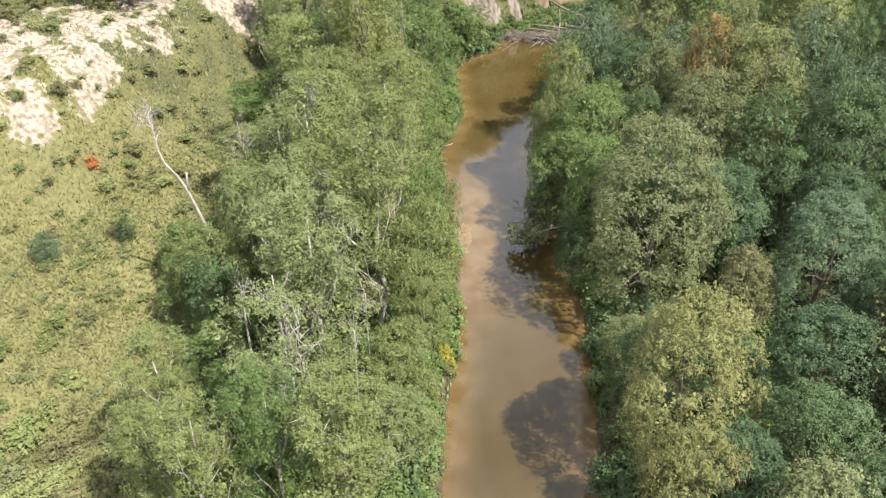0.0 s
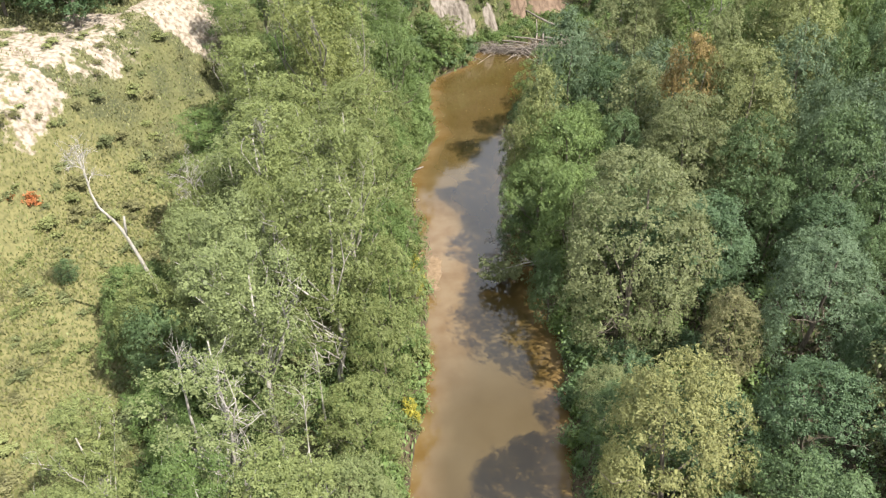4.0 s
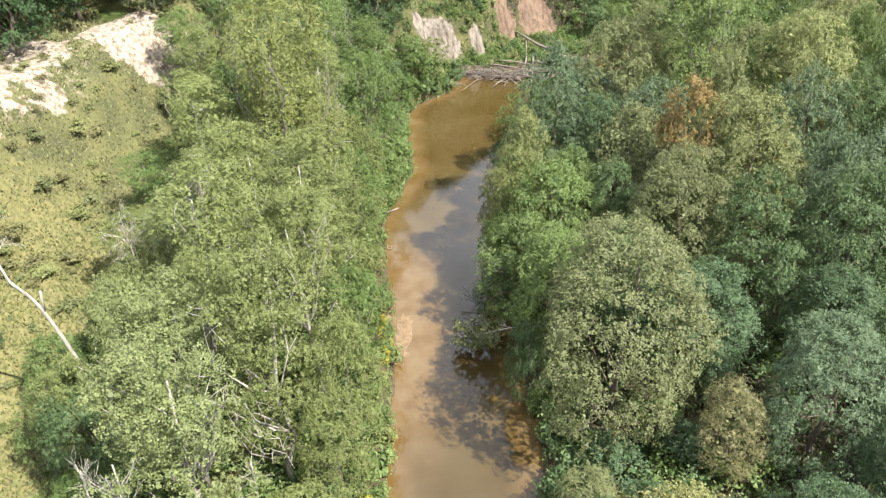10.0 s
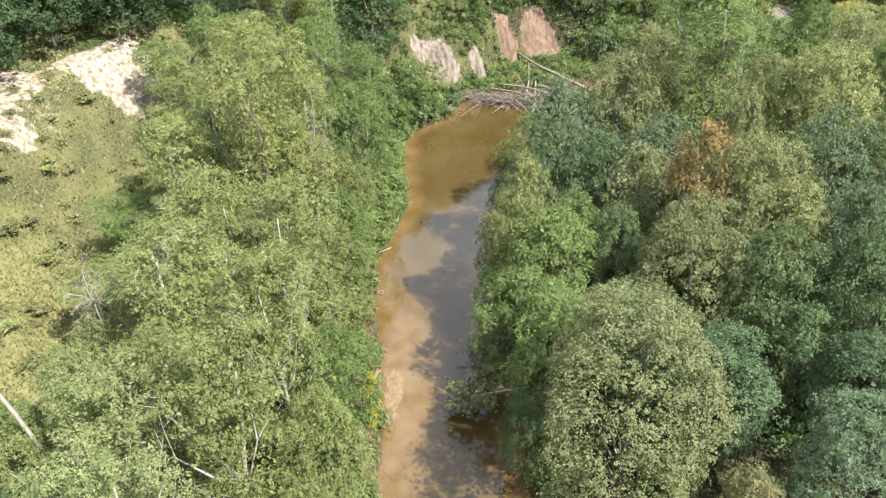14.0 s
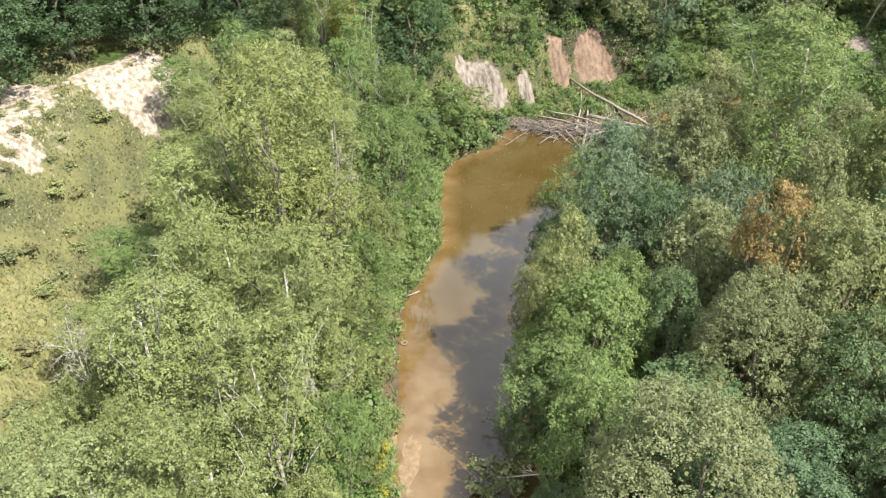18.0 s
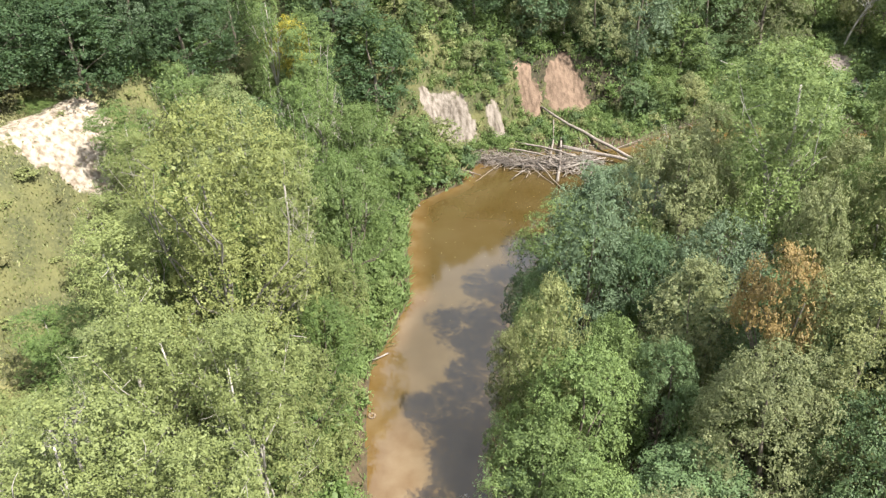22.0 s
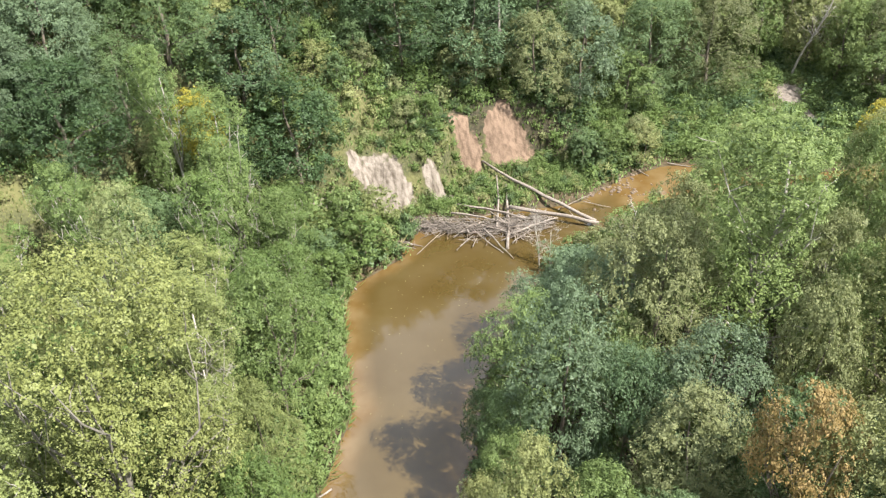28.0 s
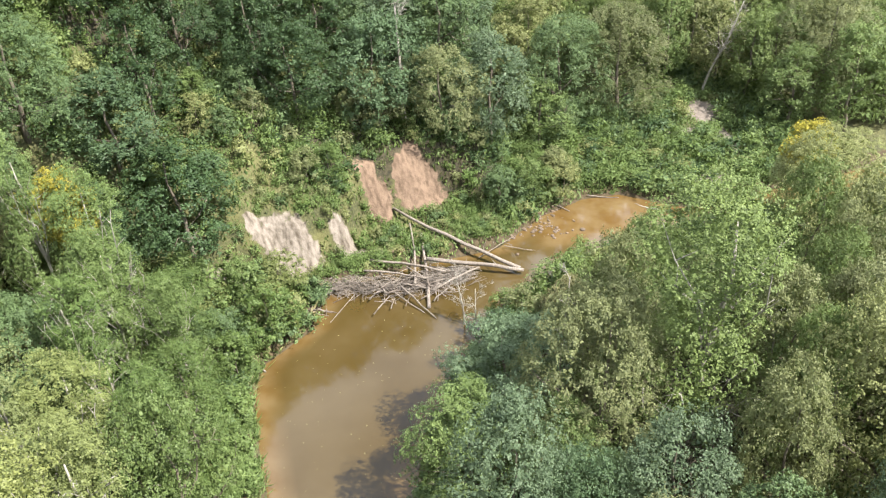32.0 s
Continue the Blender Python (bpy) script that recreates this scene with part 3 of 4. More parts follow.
# ---- trees that stand out ----
TAKEN = []


def stand(kind, colour, x, y, top, radius, label, group="", category="tree"):
    TAKEN.append((x, y, radius))
    return plant_at(kind, colour, x, y, top, radius, label, None, group, category)


RIGHT_TREES = "trees on the shaded bank"
LEFT_TREES = "poplars of the sunny bank"
for kind, colour, x, y, top, radius, label in (
    ("dome", "gold", 10.2, 31.9, 15.2, 4.3, "round golden-green tree at the water's edge"),
    ("dome", "olive", 12.2, 49.5, 17.1, 5.8, "large domed olive-green tree on the bank"),
    ("dome", "bright", 9.3, 57.9, 11.8, 3.2, "dark green tree leaning over the river"),
    ("dome", "bright", 10.4, 64.7, 13.2, 3.5, "fresh green tree with layered leaves"),
    ("dome", "bright", 7.6, 62.0, 10.4, 3.4, "green tree hanging over the river"),
    ("oval", "golden", 8.8, 68.4, 15.6, 2.3, "slender olive-yellow tree on the river bank"),
    ("dome", "bright", 12.6, 69.3, 11.3, 3.0, "dark green tree behind the bank"),
    ("oval", "teal", 12.4, 77.5, 17.2, 3.4, "dense blue-green willow by the pool"),
    ("tall", "lime", 26.0, 83.2, 23.2, 5.0, "tall light green tree above the pool"),
    ("dome", "olive", 20.2, 84.4, 16.8, 4.6, "brownish olive tree beside the pool"),
    ("dome", "bright", 17.5, 81.8, 10.3, 3.2, "bright green small tree among darker ones"),
    ("high", "orange", 21.2, 66.6, 18.2, 2.3, "small tree with orange autumn leaves"),
    ("dome", "golden", 25.0, 64.8, 17.8, 5.0, "broad golden-green tree in dense wood"),
    ("dome", "olive", 19.5, 61.8, 15.4, 4.2, "grey-green broad tree in dense wood"),
    ("dome", "golden", 33.8, 75.6, 19.4, 5.2, "olive-yellow broad tree in dense wood"),
    ("oval", "olive", 18.0, 71.3, 14.2, 3.3, "blue-green tree in dense wood"),
    ("dome", "teal", 24.2, 45.1, 12.4, 4.2, "blue-green round tree in dense wood"),
    ("oval", "dry", 18.0, 44.3, 9.2, 2.2, "pale thinning tree at the wood's edge"),
    ("dome", "golden", 50.0, 103.8, 12.3, 5.0, "broad tree with yellowing crown by the clearing"),
    ("dome", "maple", 17.0, 28.3, 10.3, 3.6, "dark green bushy tree by the river"),
    ("dome", "gold", 9.0, 26.3, 10.8, 2.6, "pale yellow-green tree at the water's edge"),
):
    stand("great" if kind == "dome" and radius > 4.1 else kind, colour, x, y, top, radius, label, RIGHT_TREES)
for colour, x, y, top, radius, label in (
    ("poplar_yellow", -10.6, 72.7, 25.2, 5.6, "tallest yellow-green poplar with broad open crown"),
    ("poplar", -16.5, 70.0, 19.7, 4.0, "tall green poplar in the grove"),
    ("poplar_grey", -12.8, 39.5, 19.7, 4.3, "tall silvery green poplar in the grove"),
    ("poplar", -9.4, 46.3, 19.9, 3.9, "tall green poplar in the grove"),
    ("poplar_grey", -14.8, 46.0, 18.2, 3.8, "silvery green poplar in the grove"),
    ("poplar_grey", -14.6, 32.9, 16.9, 4.2, "thinning grey-green poplar with dead top branches"),
    ("poplar", -8.0, 54.0, 18.7, 3.6, "tall green poplar in the grove"),
    ("poplar", -13.0, 55.0, 20.2, 4.4, "tall silvery green poplar in the grove"),
    ("poplar", -7.4, 62.0, 18.7, 3.6, "tall green poplar near the water"),
    ("poplar", -12.6, 62.5, 19.2, 3.8, "tall green poplar in the grove"),
    ("poplar_grey", -17.4, 60.4, 15.4, 3.4, "silvery green poplar at the grove's edge"),
    ("bush", -15.8, 79.5, 16.0, 4.0, "green broadleaf tree below the sand slope"),
    ("poplar", -9.0, 82.0, 17.2, 3.8, "green poplar by the river"),
    ("bright", -5.4, 86.0, 14.2, 3.4, "fresh green tree by the river"),
    ("poplar", -10.4, 90.0, 15.0, 3.6, "green poplar by the pool"),
    ("bush", -5.0, 94.0, 11.2, 3.0, "green tree by the pool"),
    ("maple", -14.5, 96.5, 15.2, 3.8, "dark green tree below the wooded hill"),
    ("poplar", -10.5, 29.0, 14.2, 3.8, "green poplar near the water"),
):
    stand("broad" if colour == "poplar_yellow" else "thin" if label.startswith("thinning") else "tall" if colour.startswith("poplar") else "dome", colour, x, y, top, radius, label, LEFT_TREES)
for x, y, top, radius, colour in ((-5.6, 50.2, 11.5, 2.6, "poplar"), (-5.3, 56.7, 10.5, 2.6, "bush"), (-5.9, 45.2, 9.5, 2.4, "poplar"), (-6.2, 67.7, 11.5, 2.7, "poplar"),
                                  (-6.0, 74.7, 10.0, 2.6, "bush"), (-7.4, 39.7, 8.0, 2.6, "poplar"), (-7.8, 34.2, 7.0, 2.6, "poplar_grey"), (-5.8, 79.7, 10.5, 2.6, "poplar"),
                                  (-22.6, 51.8, 9.6, 2.8, "bright"), (-25.4, 53.4, 8.6, 2.7, "bright"), (-24.6, 49.4, 8.2, 2.4, "bright"), (-21.8, 47.4, 11.8, 2.8, "poplar"), (-21.2, 45.8, 10.5, 2.8, "maple"), (-19.4, 51.6, 14.5, 2.9, "poplar_grey"), (-18.9, 55.4, 13.5, 2.8, "poplar"), (-18.5, 38.2, 7.0, 2.4, "bush"), (-19.5, 68.2, 10.0, 2.8, "bush")):
    stand("dome", colour, x, y, top, radius, "leafy young tree at the grove's edge", LEFT_TREES)


for x, y, top, radius, colour in ((8.6, 36.6, 9.0, 2.4, "maple"), (8.9, 41.2, 6.0, 2.0, "olive"), (8.2, 68.2, 10.0, 2.3, "lime"),
                                  (8.6, 74.4, 9.5, 2.2, "bright"), (9.6, 77.6, 10.0, 2.2, "maple"),
                                  (5.9, 62.2, 6.6, 2.0, "maple"), (6.4, 66.2, 7.8, 1.8, "bright"), (6.7, 72.6, 8.4, 1.7, "golden"), (6.9, 53.6, 7.0, 1.8, "maple"), (8.2, 82.2, 6.0, 1.5, "maple")):
    stand("dome", colour, x, y, top, radius, "leafy tree hanging over the water's edge", RIGHT_TREES)


for x, y, rise, radius, colour in ((-20.2, 101.4, 10, 4.4, "forest"), (-24.4, 101.8, 10, 4.4, "teal"), (-29.6, 99.6, 10, 4.6, "forest"), (-26.5, 105.5, 12, 4.8, "forest"), (-21.5, 106.5, 12, 4.6, "teal"), (-33.5, 97.0, 10, 4.4, "forest"), (-23.4, 110.2, 12, 5.2, "teal"),
                                   (-28.5, 109.4, 12, 5.2, "forest"), (-17.2, 107.6, 9, 4.0, "maple"), (-20.5, 117.0, 12, 5.0, "forest"), (-26.5, 117.5, 13, 5.4, "teal"),
                                   (-14.0, 113.5, 10, 4.4, "maple"), (44.0, 133.5, 13, 5.2, "olive"), (66.0, 127.5, 14, 5.6, "olive"), (36.5, 132.0, 13, 5.0, "maple")):
    stand("great", colour, x, y, float(land(x, y)) + rise, radius, "large rounded forest tree on the slope", "hill forest")


def fill(tries, box, gap, accept, make, seed):
    """Scatters plants over a stretch, none nearer than gap times their widths to another."""
    rng = random.Random(seed)
    for _ in range(tries):
        x, y = rng.uniform(box[0], box[1]), rng.uniform(box[2], box[3])
        radius = accept(x, y, rng)
        if radius and all((x - a) ** 2 + (y - b) ** 2 > (gap * (radius + r)) ** 2 for a, b, r in TAKEN):
            TAKEN.append((x, y, radius))
            make(x, y, radius, rng)


def off_bank(x, y):
    return -float(wet(x, y))


def hill_line(x, y):
    return -0.89 * x + 0.45 * y


# the grove between the meadow and the river
def left_grove(x, y, rng):
    if off_bank(x, y) < 2.2 or x < -22.5 or hill_line(x, y) > 60:
        return None
    return rng.uniform(2.3, 3.4)


def grove_tree(x, y, radius, rng):
    inner = 1 - abs(x + 12.5) / 10
    top = float(land(x, y)) + 9.0 + 7.5 * max(0, inner) + rng.uniform(-1, 2)
    if x < -15.5 and 38 < y < 54:
        plant_at("dome", rng.choice(["maple", "bright", "bush", "maple"]), x, y, float(land(x, y)) + rng.uniform(4.5, 6.5), radius, "low leafy tree at the grove's edge", None, LEFT_TREES)
        return
    plant_at("tall", rng.choice(["bush", "bright", "poplar", "bright"] if y > 88 else ["poplar", "poplar", "poplar_grey", "poplar", "bush"]), x, y, top, radius, "leafy poplar in the riverside grove", None, LEFT_TREES)


fill(700, (-22.5, -4, 27, 103), 0.60, left_grove, grove_tree, 21)


# the wood on the shaded bank
def right_wood(x, y, rng):
    if off_bank(x, y) < 2.5 or x < 0 or x > 0.5 * y + 7 or (y > 104 and 20 < x < 58) or (abs(x - 20) < 3 and abs(y - 40) < 2.5):
        return None
    if 6 < x < 17 and 38 < y < 47:
        return rng.uniform(1.5, 2.1)
    if y > 96 and 16 < x < 36:
        return rng.uniform(1.5, 2.4)
    return rng.uniform(2.5, 4.4)


def right_tree(x, y, radius, rng):
    # trees up to y 54 mostly get darker leaves: cloud shade as colour
    colour = rng.choice(["bright", "olive", "lime", "maple", "bright", "olive"]) if x > 24 and y > 74 else rng.choice(["maple", "teal", "olive", "shade", "teal", "maple", "maple"]) if x > 20 and y > 55 else rng.choice(["maple", "shade", "maple", "shade", "teal", "shade", "bright", "maple"]) if y > 54 else rng.choice(["shade", "shade", "maple", "shade", "shade"])
    top = min(16.5, 8.2 + 0.45 * off_bank(x, y)) * rng.uniform(0.85, 1.1) if y > 30 else 9
    if y > 94 and x < 60:
        top = min(top, 6.5)
    if y < 56:
        top = min(top, 10.5)
    if 6 < x < 17 and 38 < y < 47:
        top = 4.2
    plant_at("dome" if radius > 2.4 else "small", colour, x, y, max(top, radius * 1.7 + 1), radius, "leafy tree in the dense riverside wood", None, RIGHT_TREES)


fill(1100, (6, 62, 24, 112), 0.60, right_wood, right_tree, 3)


# more of the wood and the grove, on towards the start of the river
def outer_wood(x, y, rng):
    if off_bank(x, y) < 3.0 or (x > 38 and y > 92) or (x > 0 and 24 < y and x < 0.5 * y + 6):
        return None
    if x < 0 and (x < -22 or y > 27):
        return None
    return rng.uniform(3.4, 5.0)


def outer_tree(x, y, radius, rng):
    colour = rng.choice(["poplar", "poplar_grey", "bush"] if x < 0 else ["maple", "olive", "teal", "maple", "bright"])
    plant_at("far", colour, x, y, float(land(x, y)) + rng.uniform(8, 12), radius, "leafy tree beside the muddy river", None, LEFT_TREES if x < 0 else RIGHT_TREES)


fill(1500, (-22, 66, -28, 112), 0.66, outer_wood, outer_tree, 17)


# forest behind the pool and on the hill
def far_wood(x, y, rng):
    s, along = hill_line(x, y), 0.45 * x + 0.89 * y
    if s < 66.3 + 2.4 * (along < 64) + 6 * (along < 57) and along < 72.5:
        return None
    if x > 60:
        return rng.uniform(3.4, 5.4) if y > 119 else None
    if x > 33:
        return rng.uniform(2.6, 4.2) if y > 128 and not (44 < x < 57 and y < 136) else None
    if x > -4:
        return rng.uniform(3.0, 4.6) if y > 124.5 + (1.5 if 10 < x < 21 else 0) else None
    return rng.uniform(3.4, 5.0) if y > 108 or s > 61.5 else None


def far_tree(x, y, radius, rng):
    colour = rng.choice(["forest", "forest", "shade", "forest", "forest", "shade"] if x < 12 else ["maple", "shade", "maple", "teal", "shade"] if x < 30 else ["olive", "lime", "bright", "lime", "golden"])
    plant_at("far", colour, x, y, float(land(x, y)) + rng.uniform(8.5, 12.5) * (0.8 if y < 105 else 1), radius, "tall dark forest tree on the slope", None, "hill forest")


fill(4000, (-62, 88, 80, 160), 0.53, far_wood, far_tree, 4)


# shrubs on the far bank, the hill foot and the meadow
def by_jam(x, y):
    """The low ground behind the log jam, where only herbs and small bushes grow."""
    return 10.0 < x < 25.0 and 110.5 < y < 121.5


def by_trunk(x, y):
    """Metres from the long trunk that slants down to the jam."""
    t = min(1.0, max(0.0, ((x - 14.3) * 9.3 - (y - 121.1) * 11.9) / 228.1))
    return math.hypot(x - 14.3 - 9.3 * t, y - 121.1 + 11.9 * t)


def hill_scrub(x, y, rng):
    hill, white, red, path = bare(x, y)
    if by_jam(x, y):
        return rng.uniform(0.35, 0.7) if by_trunk(x, y) > 1.5 and off_bank(x, y) > 0.6 and max(white, red) < 0.2 else None
    if off_bank(x, y) < 1.0 or max(white, red, path, 1.5 * hill) > 0.2 or (x > 33 and y < 131):
        return None
    if (-1.5 < x < 10.5 and 112 < y < 119.5) or (10.5 < x < 21.5 and 113.5 < y < 125):
        return rng.uniform(0.4, 0.75)
    return rng.uniform(0.8, 2.3)


def scrub(x, y, radius, rng):
    colour = rng.choice(["bush", "bush", "maple", "bright", "olive", "bush", "golden"] if x > 8 else ["bush", "bright", "olive", "poplar", "golden", "lime", "maple"])
    if radius > 1.5:
        plant_at("small", colour, x, y, float(land(x, y)) + radius * 2.2, radius, "small leafy tree on the hillside", None, "hillside scrub")
    else:
        loose_bush(colour, x, y, radius, radius * 1.6)


fill(4200, (-34, 36, 98, 130), 0.52, hill_scrub, scrub, 6)


def meadow_scrub(x, y, rng):
    hill, white, red, path = bare(x, y)
    if off_bank(x, y) < 3 or x > -15 or rng.random() < 0.2 + 0.7 * float(hill):
        return None
    return rng.choice([rng.uniform(0.3, 0.7), rng.uniform(0.4, 0.8), rng.uniform(0.5, 0.9), rng.uniform(0.8, 1.7 if y < 62 else 1.2)])


def meadow_bush(x, y, radius, rng):
    colour = rng.choice(["golden", "poplar", "olive", "golden", "dry", "poplar", "olive"] if y < 62 else ["olive", "dry", "golden", "dry", "olive", "golden"])
    if radius > 0.8:
        plant_at("shrub", colour, x, y, float(land(x, y)) + radius * 0.65, radius, "low leafy shrub in the meadow grass", None, "meadow shrubs", "shrub")
    else:
        loose_bush(colour, x, y, radius, radius * 0.6)


fill(1500, (-50, -14, 26, 108), 0.58, meadow_scrub, meadow_bush, 8)


def bank_scrub(x, y, rng):
    d = off_bank(x, y)
    return rng.uniform(0.6, 1.2) if (0.5 if x < 3 and 79 < y < 104 else 0.05) < d < 3.2 and y < 112 else None


def bank_bush(x, y, radius, rng):
    colour = rng.choice(["reed", "poplar", "bright", "reed", "poplar"] if y < 79 else ["reed", "reed", "lime"]) if x < 3 else rng.choice(["maple", "bush", "maple"])
    if radius > 0.95:
        plant_at("shrub", colour, x, y, float(land(x, y)) + radius * 1.5, radius, "leafy shrub along the water's edge", None, "bank shrubs", "shrub")
    else:
        loose_bush(colour, x, y, radius, radius * 1.6)


fill(4500, (-10, 30, 24, 112), 0.46, bank_scrub, bank_bush, 9)


def clearing_scrub(x, y, rng):
    return rng.uniform(0.4, 1.3) if off_bank(x, y) > 0.6 and max(float(v) for v in bare(x, y)) < 0.15 else None


def clearing_bush(x, y, radius, rng):
    loose_bush(rng.choice(["reed", "lime", "golden", "reed"]), x, y, radius, radius * 1.0)


fill(900, (32, 64, 115, 136), 0.66, clearing_scrub, clearing_bush, 12)


# low growth under the hill forest and between the hillside shrubs
rng = random.Random(31)
for _ in range(4600):
    x, y = rng.uniform(-36, 62), rng.uniform(98, 152)
    hill, white, red, path = (float(v) for v in bare(x, y))
    if off_bank(x, y) > 0.5 and max(1.5 * hill, white, red, path) < 0.2 and (not by_jam(x, y) or by_trunk(x, y) > 1.3) and x > -36 + (y - 98) * 0.2:
        near_scar = (-1.5 < x < 10.5 and 112 < y < 119.5) or (10.5 < x < 21.5 and 113.5 < y < 125)
        near_scar = near_scar or by_jam(x, y)
        radius = rng.uniform(0.35, 0.7) if near_scar else rng.uniform(0.6, 1.4)
        loose_bush(rng.choice(["reed", "bright", "reed"] if near_scar else ["bush", "maple", "bush", "bright", "forest"]), x, y, radius, radius * rng.uniform(0.9, 1.6), 2)

for _ in range(1500):
    x, y = rng.choice([(rng.uniform(-23, -4), rng.uniform(27, 100)), (rng.uniform(8, 48), rng.uniform(27, 104))])
    if off_bank(x, y) > 1.2 and hill_line(x, y) < 58 and x < 0.5 * y + 2:
        radius = rng.uniform(0.7, 1.4)
        loose_bush(rng.choice(["bush", "maple", "bush", "bright"]), x, y, radius, radius * rng.uniform(1.0, 1.8), 2)


# ---- logs, drift and dead wood ----
def log(name, a, b, thick, thin, label, mat=DRIFT, bow=0.02, stubs=2, seed=1):
    """A fallen trunk between two places, with broken stubs."""
    rng = np.random.default_rng(seed)
    a, b = np.array(a, float), np.array(b, float)
    line = bent(rng, (0, 0, 0), b - a, bow, 8, 0.004)
    root = new(name)
    root.location = a
    stem = mesh_object("stem", *tube(line, np.linspace(thick, thin, 8), 9), mat, root, True)
    for k in range(stubs):
        i = int(rng.integers(2, 7))
        way = unit(rng.normal(size=3) + np.array([0, 0, 0.5]))
        mesh_object("broken_branch", *tube(bent(rng, line[i], line[i] + way * rng.uniform(0.5, 1.3), 0.08, 4), np.linspace(thick * 0.3, 0.015, 4), 5), mat, stem, True)
    return tagged(root, label, "log", "logs of the jam")


for n, (a, b, thick, thin, stubs, label) in enumerate((
    ((14.3, 121.1, float(land(14.3, 121.1)) + 0.25), (23.6, 109.2, 0.55), 0.19, 0.30, 1, "long bleached trunk slanting from the bank into the jam"),
    ((14.4, 106.7, 0.12), (16.1, 116.8, 1.25), 0.22, 0.16, 1, "pale trunk lying up over the log jam"),
    ((13.9, 109.8, 0.7), (15.4, 118.6, 1.5), 0.17, 0.12, 1, "weathered trunk lying up the bank"),
    ((15.7, 112.8, 1.0), (23.9, 108.9, 0.45), 0.30, 0.24, 2, "thick bleached trunk along the log jam"),
    ((10.6, 114.4, 1.0), (16.9, 110.4, 0.95), 0.17, 0.13, 1, "grey trunk across the log jam"),
    ((9.8, 113.0, 0.9), (15.0, 110.0, 0.9), 0.16, 0.10, 2, "weathered trunk across the log jam"),
    ((15.2, 108.6, 0.5), (20.1, 110.5, 0.6), 0.17, 0.11, 1, "pale log at the front of the jam"),
    ((12.6, 109.6, 0.8), (14.7, 105.1, 0.02), 0.13, 0.06, 1, "thin pale trunk dipping into the water"),
    ((11.6, 109.9, 0.6), (13.9, 106.2, 0.05), 0.10, 0.05, 1, "thin branch dipping into the water"),
    ((16.2, 109.0, 0.5), (13.6, 111.8, 1.3), 0.12, 0.07, 1, "short weathered trunk leaning on the jam"),
    ((5.2, 113.4, 0.4), (8.6, 111.6, 0.3), 0.08, 0.05, 1, "thin pale trunk on the grassy bank"),
    ((5.8, 107.6, 0.0), (8.6, 110.7, 0.3), 0.05, 0.04, 0, "thin branch lying in the shallow water"),
    ((-1.8, 104.9, 0.8), (-0.1, 102.9, 0.05), 0.16, 0.11, 1, "short weathered log sliding down the bank"),
    ((-3.7, 79.6, 0.22), (-2.4, 80.5, 0.10), 0.11, 0.10, 0, "pale cut log at the water's edge"),
    ((20.6, 112.3, 0.35), (24.5, 114.2, 0.6), 0.07, 0.04, 2, "thin bleached branch on the shallow bar"),
    ((23.5, 113.5, 0.3), (25.8, 112.0, 0.2), 0.07, 0.04, 2, "thin bleached branch on the shallow bar"),
    ((30.2, 119.6, 0.3), (31.8, 117.6, 0.05), 0.09, 0.06, 1, "small log reaching into the shallow water"),
    ((34.5, 119.6, 0.3), (37.5, 118.4, 0.05), 0.08, 0.05, 1, "small log reaching into the shallow water"),
)):
    log("log", a, b, thick * 0.68, thin * 0.68, label, DRIFT, 0.022, stubs, 200 + n)

rng = np.random.default_rng(77)
for n in range(110):
    if n < 80:
        x, y = rng.uniform(10.2, 17.5), rng.uniform(107.8, 112.6)
        y -= 0.25 * max(0, 12.5 - x)
        z = 0.25 + 0.6 * rng.random() * max(0.2, 1 - abs(y - 110.5) / 3)
    elif n < 98:
        x = rng.uniform(6.5, 10.5)
        y, z = 112.6 - 0.32 * (x - 6.5) + rng.normal() * 0.5, rng.uniform(0.1, 0.4)
    else:
        x, y, z = rng.uniform(3.8, 6.2), rng.uniform(107.8, 110.6), rng.uniform(0.08, 0.35)
    turn, length = rng.choice([rng.normal(0.1, 0.5), rng.normal(-0.9, 0.5), rng.normal(1.3, 0.4)]), rng.uniform(1.0, 3.2)
    half = np.array([math.cos(turn), math.sin(turn), rng.normal() * 0.12]) * length / 2
    c = np.array([x, y, z])
    r = rng.uniform(0.022, 0.075)
    root = new("driftwood_branch")
    root.location = c - half
    stem = mesh_object("stem", *tube(bent(rng, (0, 0, 0), half * 2, 0.06, 5), np.linspace(r, r * 0.5, 5), 6), DRIFT if n % 3 else DARK_DRIFT, root, True)
    if n % 3 == 0:
        mesh_object("side_branch", *tube(bent(rng, half, half + unit(rng.normal(size=3) + [0, 0, 0.3]) * 0.7, 0.1, 4), np.linspace(r * 0.5, 0.01, 4), 5), DRIFT, stem, True)
    tagged(root, "bleached driftwood branch caught in the log jam", "branch", "driftwood of the jam")


def brush():
    """The mat of fine sticks that the current has packed against the bank."""
    rng = np.random.default_rng(78)
    pieces = []
    for n in range(650):
        x = rng.uniform(5.5, 19.5)
        ridge = np.interp(x, [5.5, 9, 12, 16, 19], [112.4, 111.6, 110.4, 110.2, 110.4])
        c = np.array([x, ridge + rng.normal() * 0.6, 0.06 + abs(rng.normal()) * 0.40])
        turn = rng.normal(-0.25, 0.7)
        half = np.array([math.cos(turn), math.sin(turn), rng.normal() * 0.25]) * rng.uniform(0.3, 1.4)
        pieces.append(tube([c - half, c + half * 0.1 + rng.normal(size=3) * 0.05, c + half], [0.030, 0.024, 0.010], 4))
    return tagged(mesh_object("drift_sticks", *joined(pieces), DRIFT, smoothed=True), "packed mat of bleached drift sticks", "driftwood", kind="stuff")


brush()


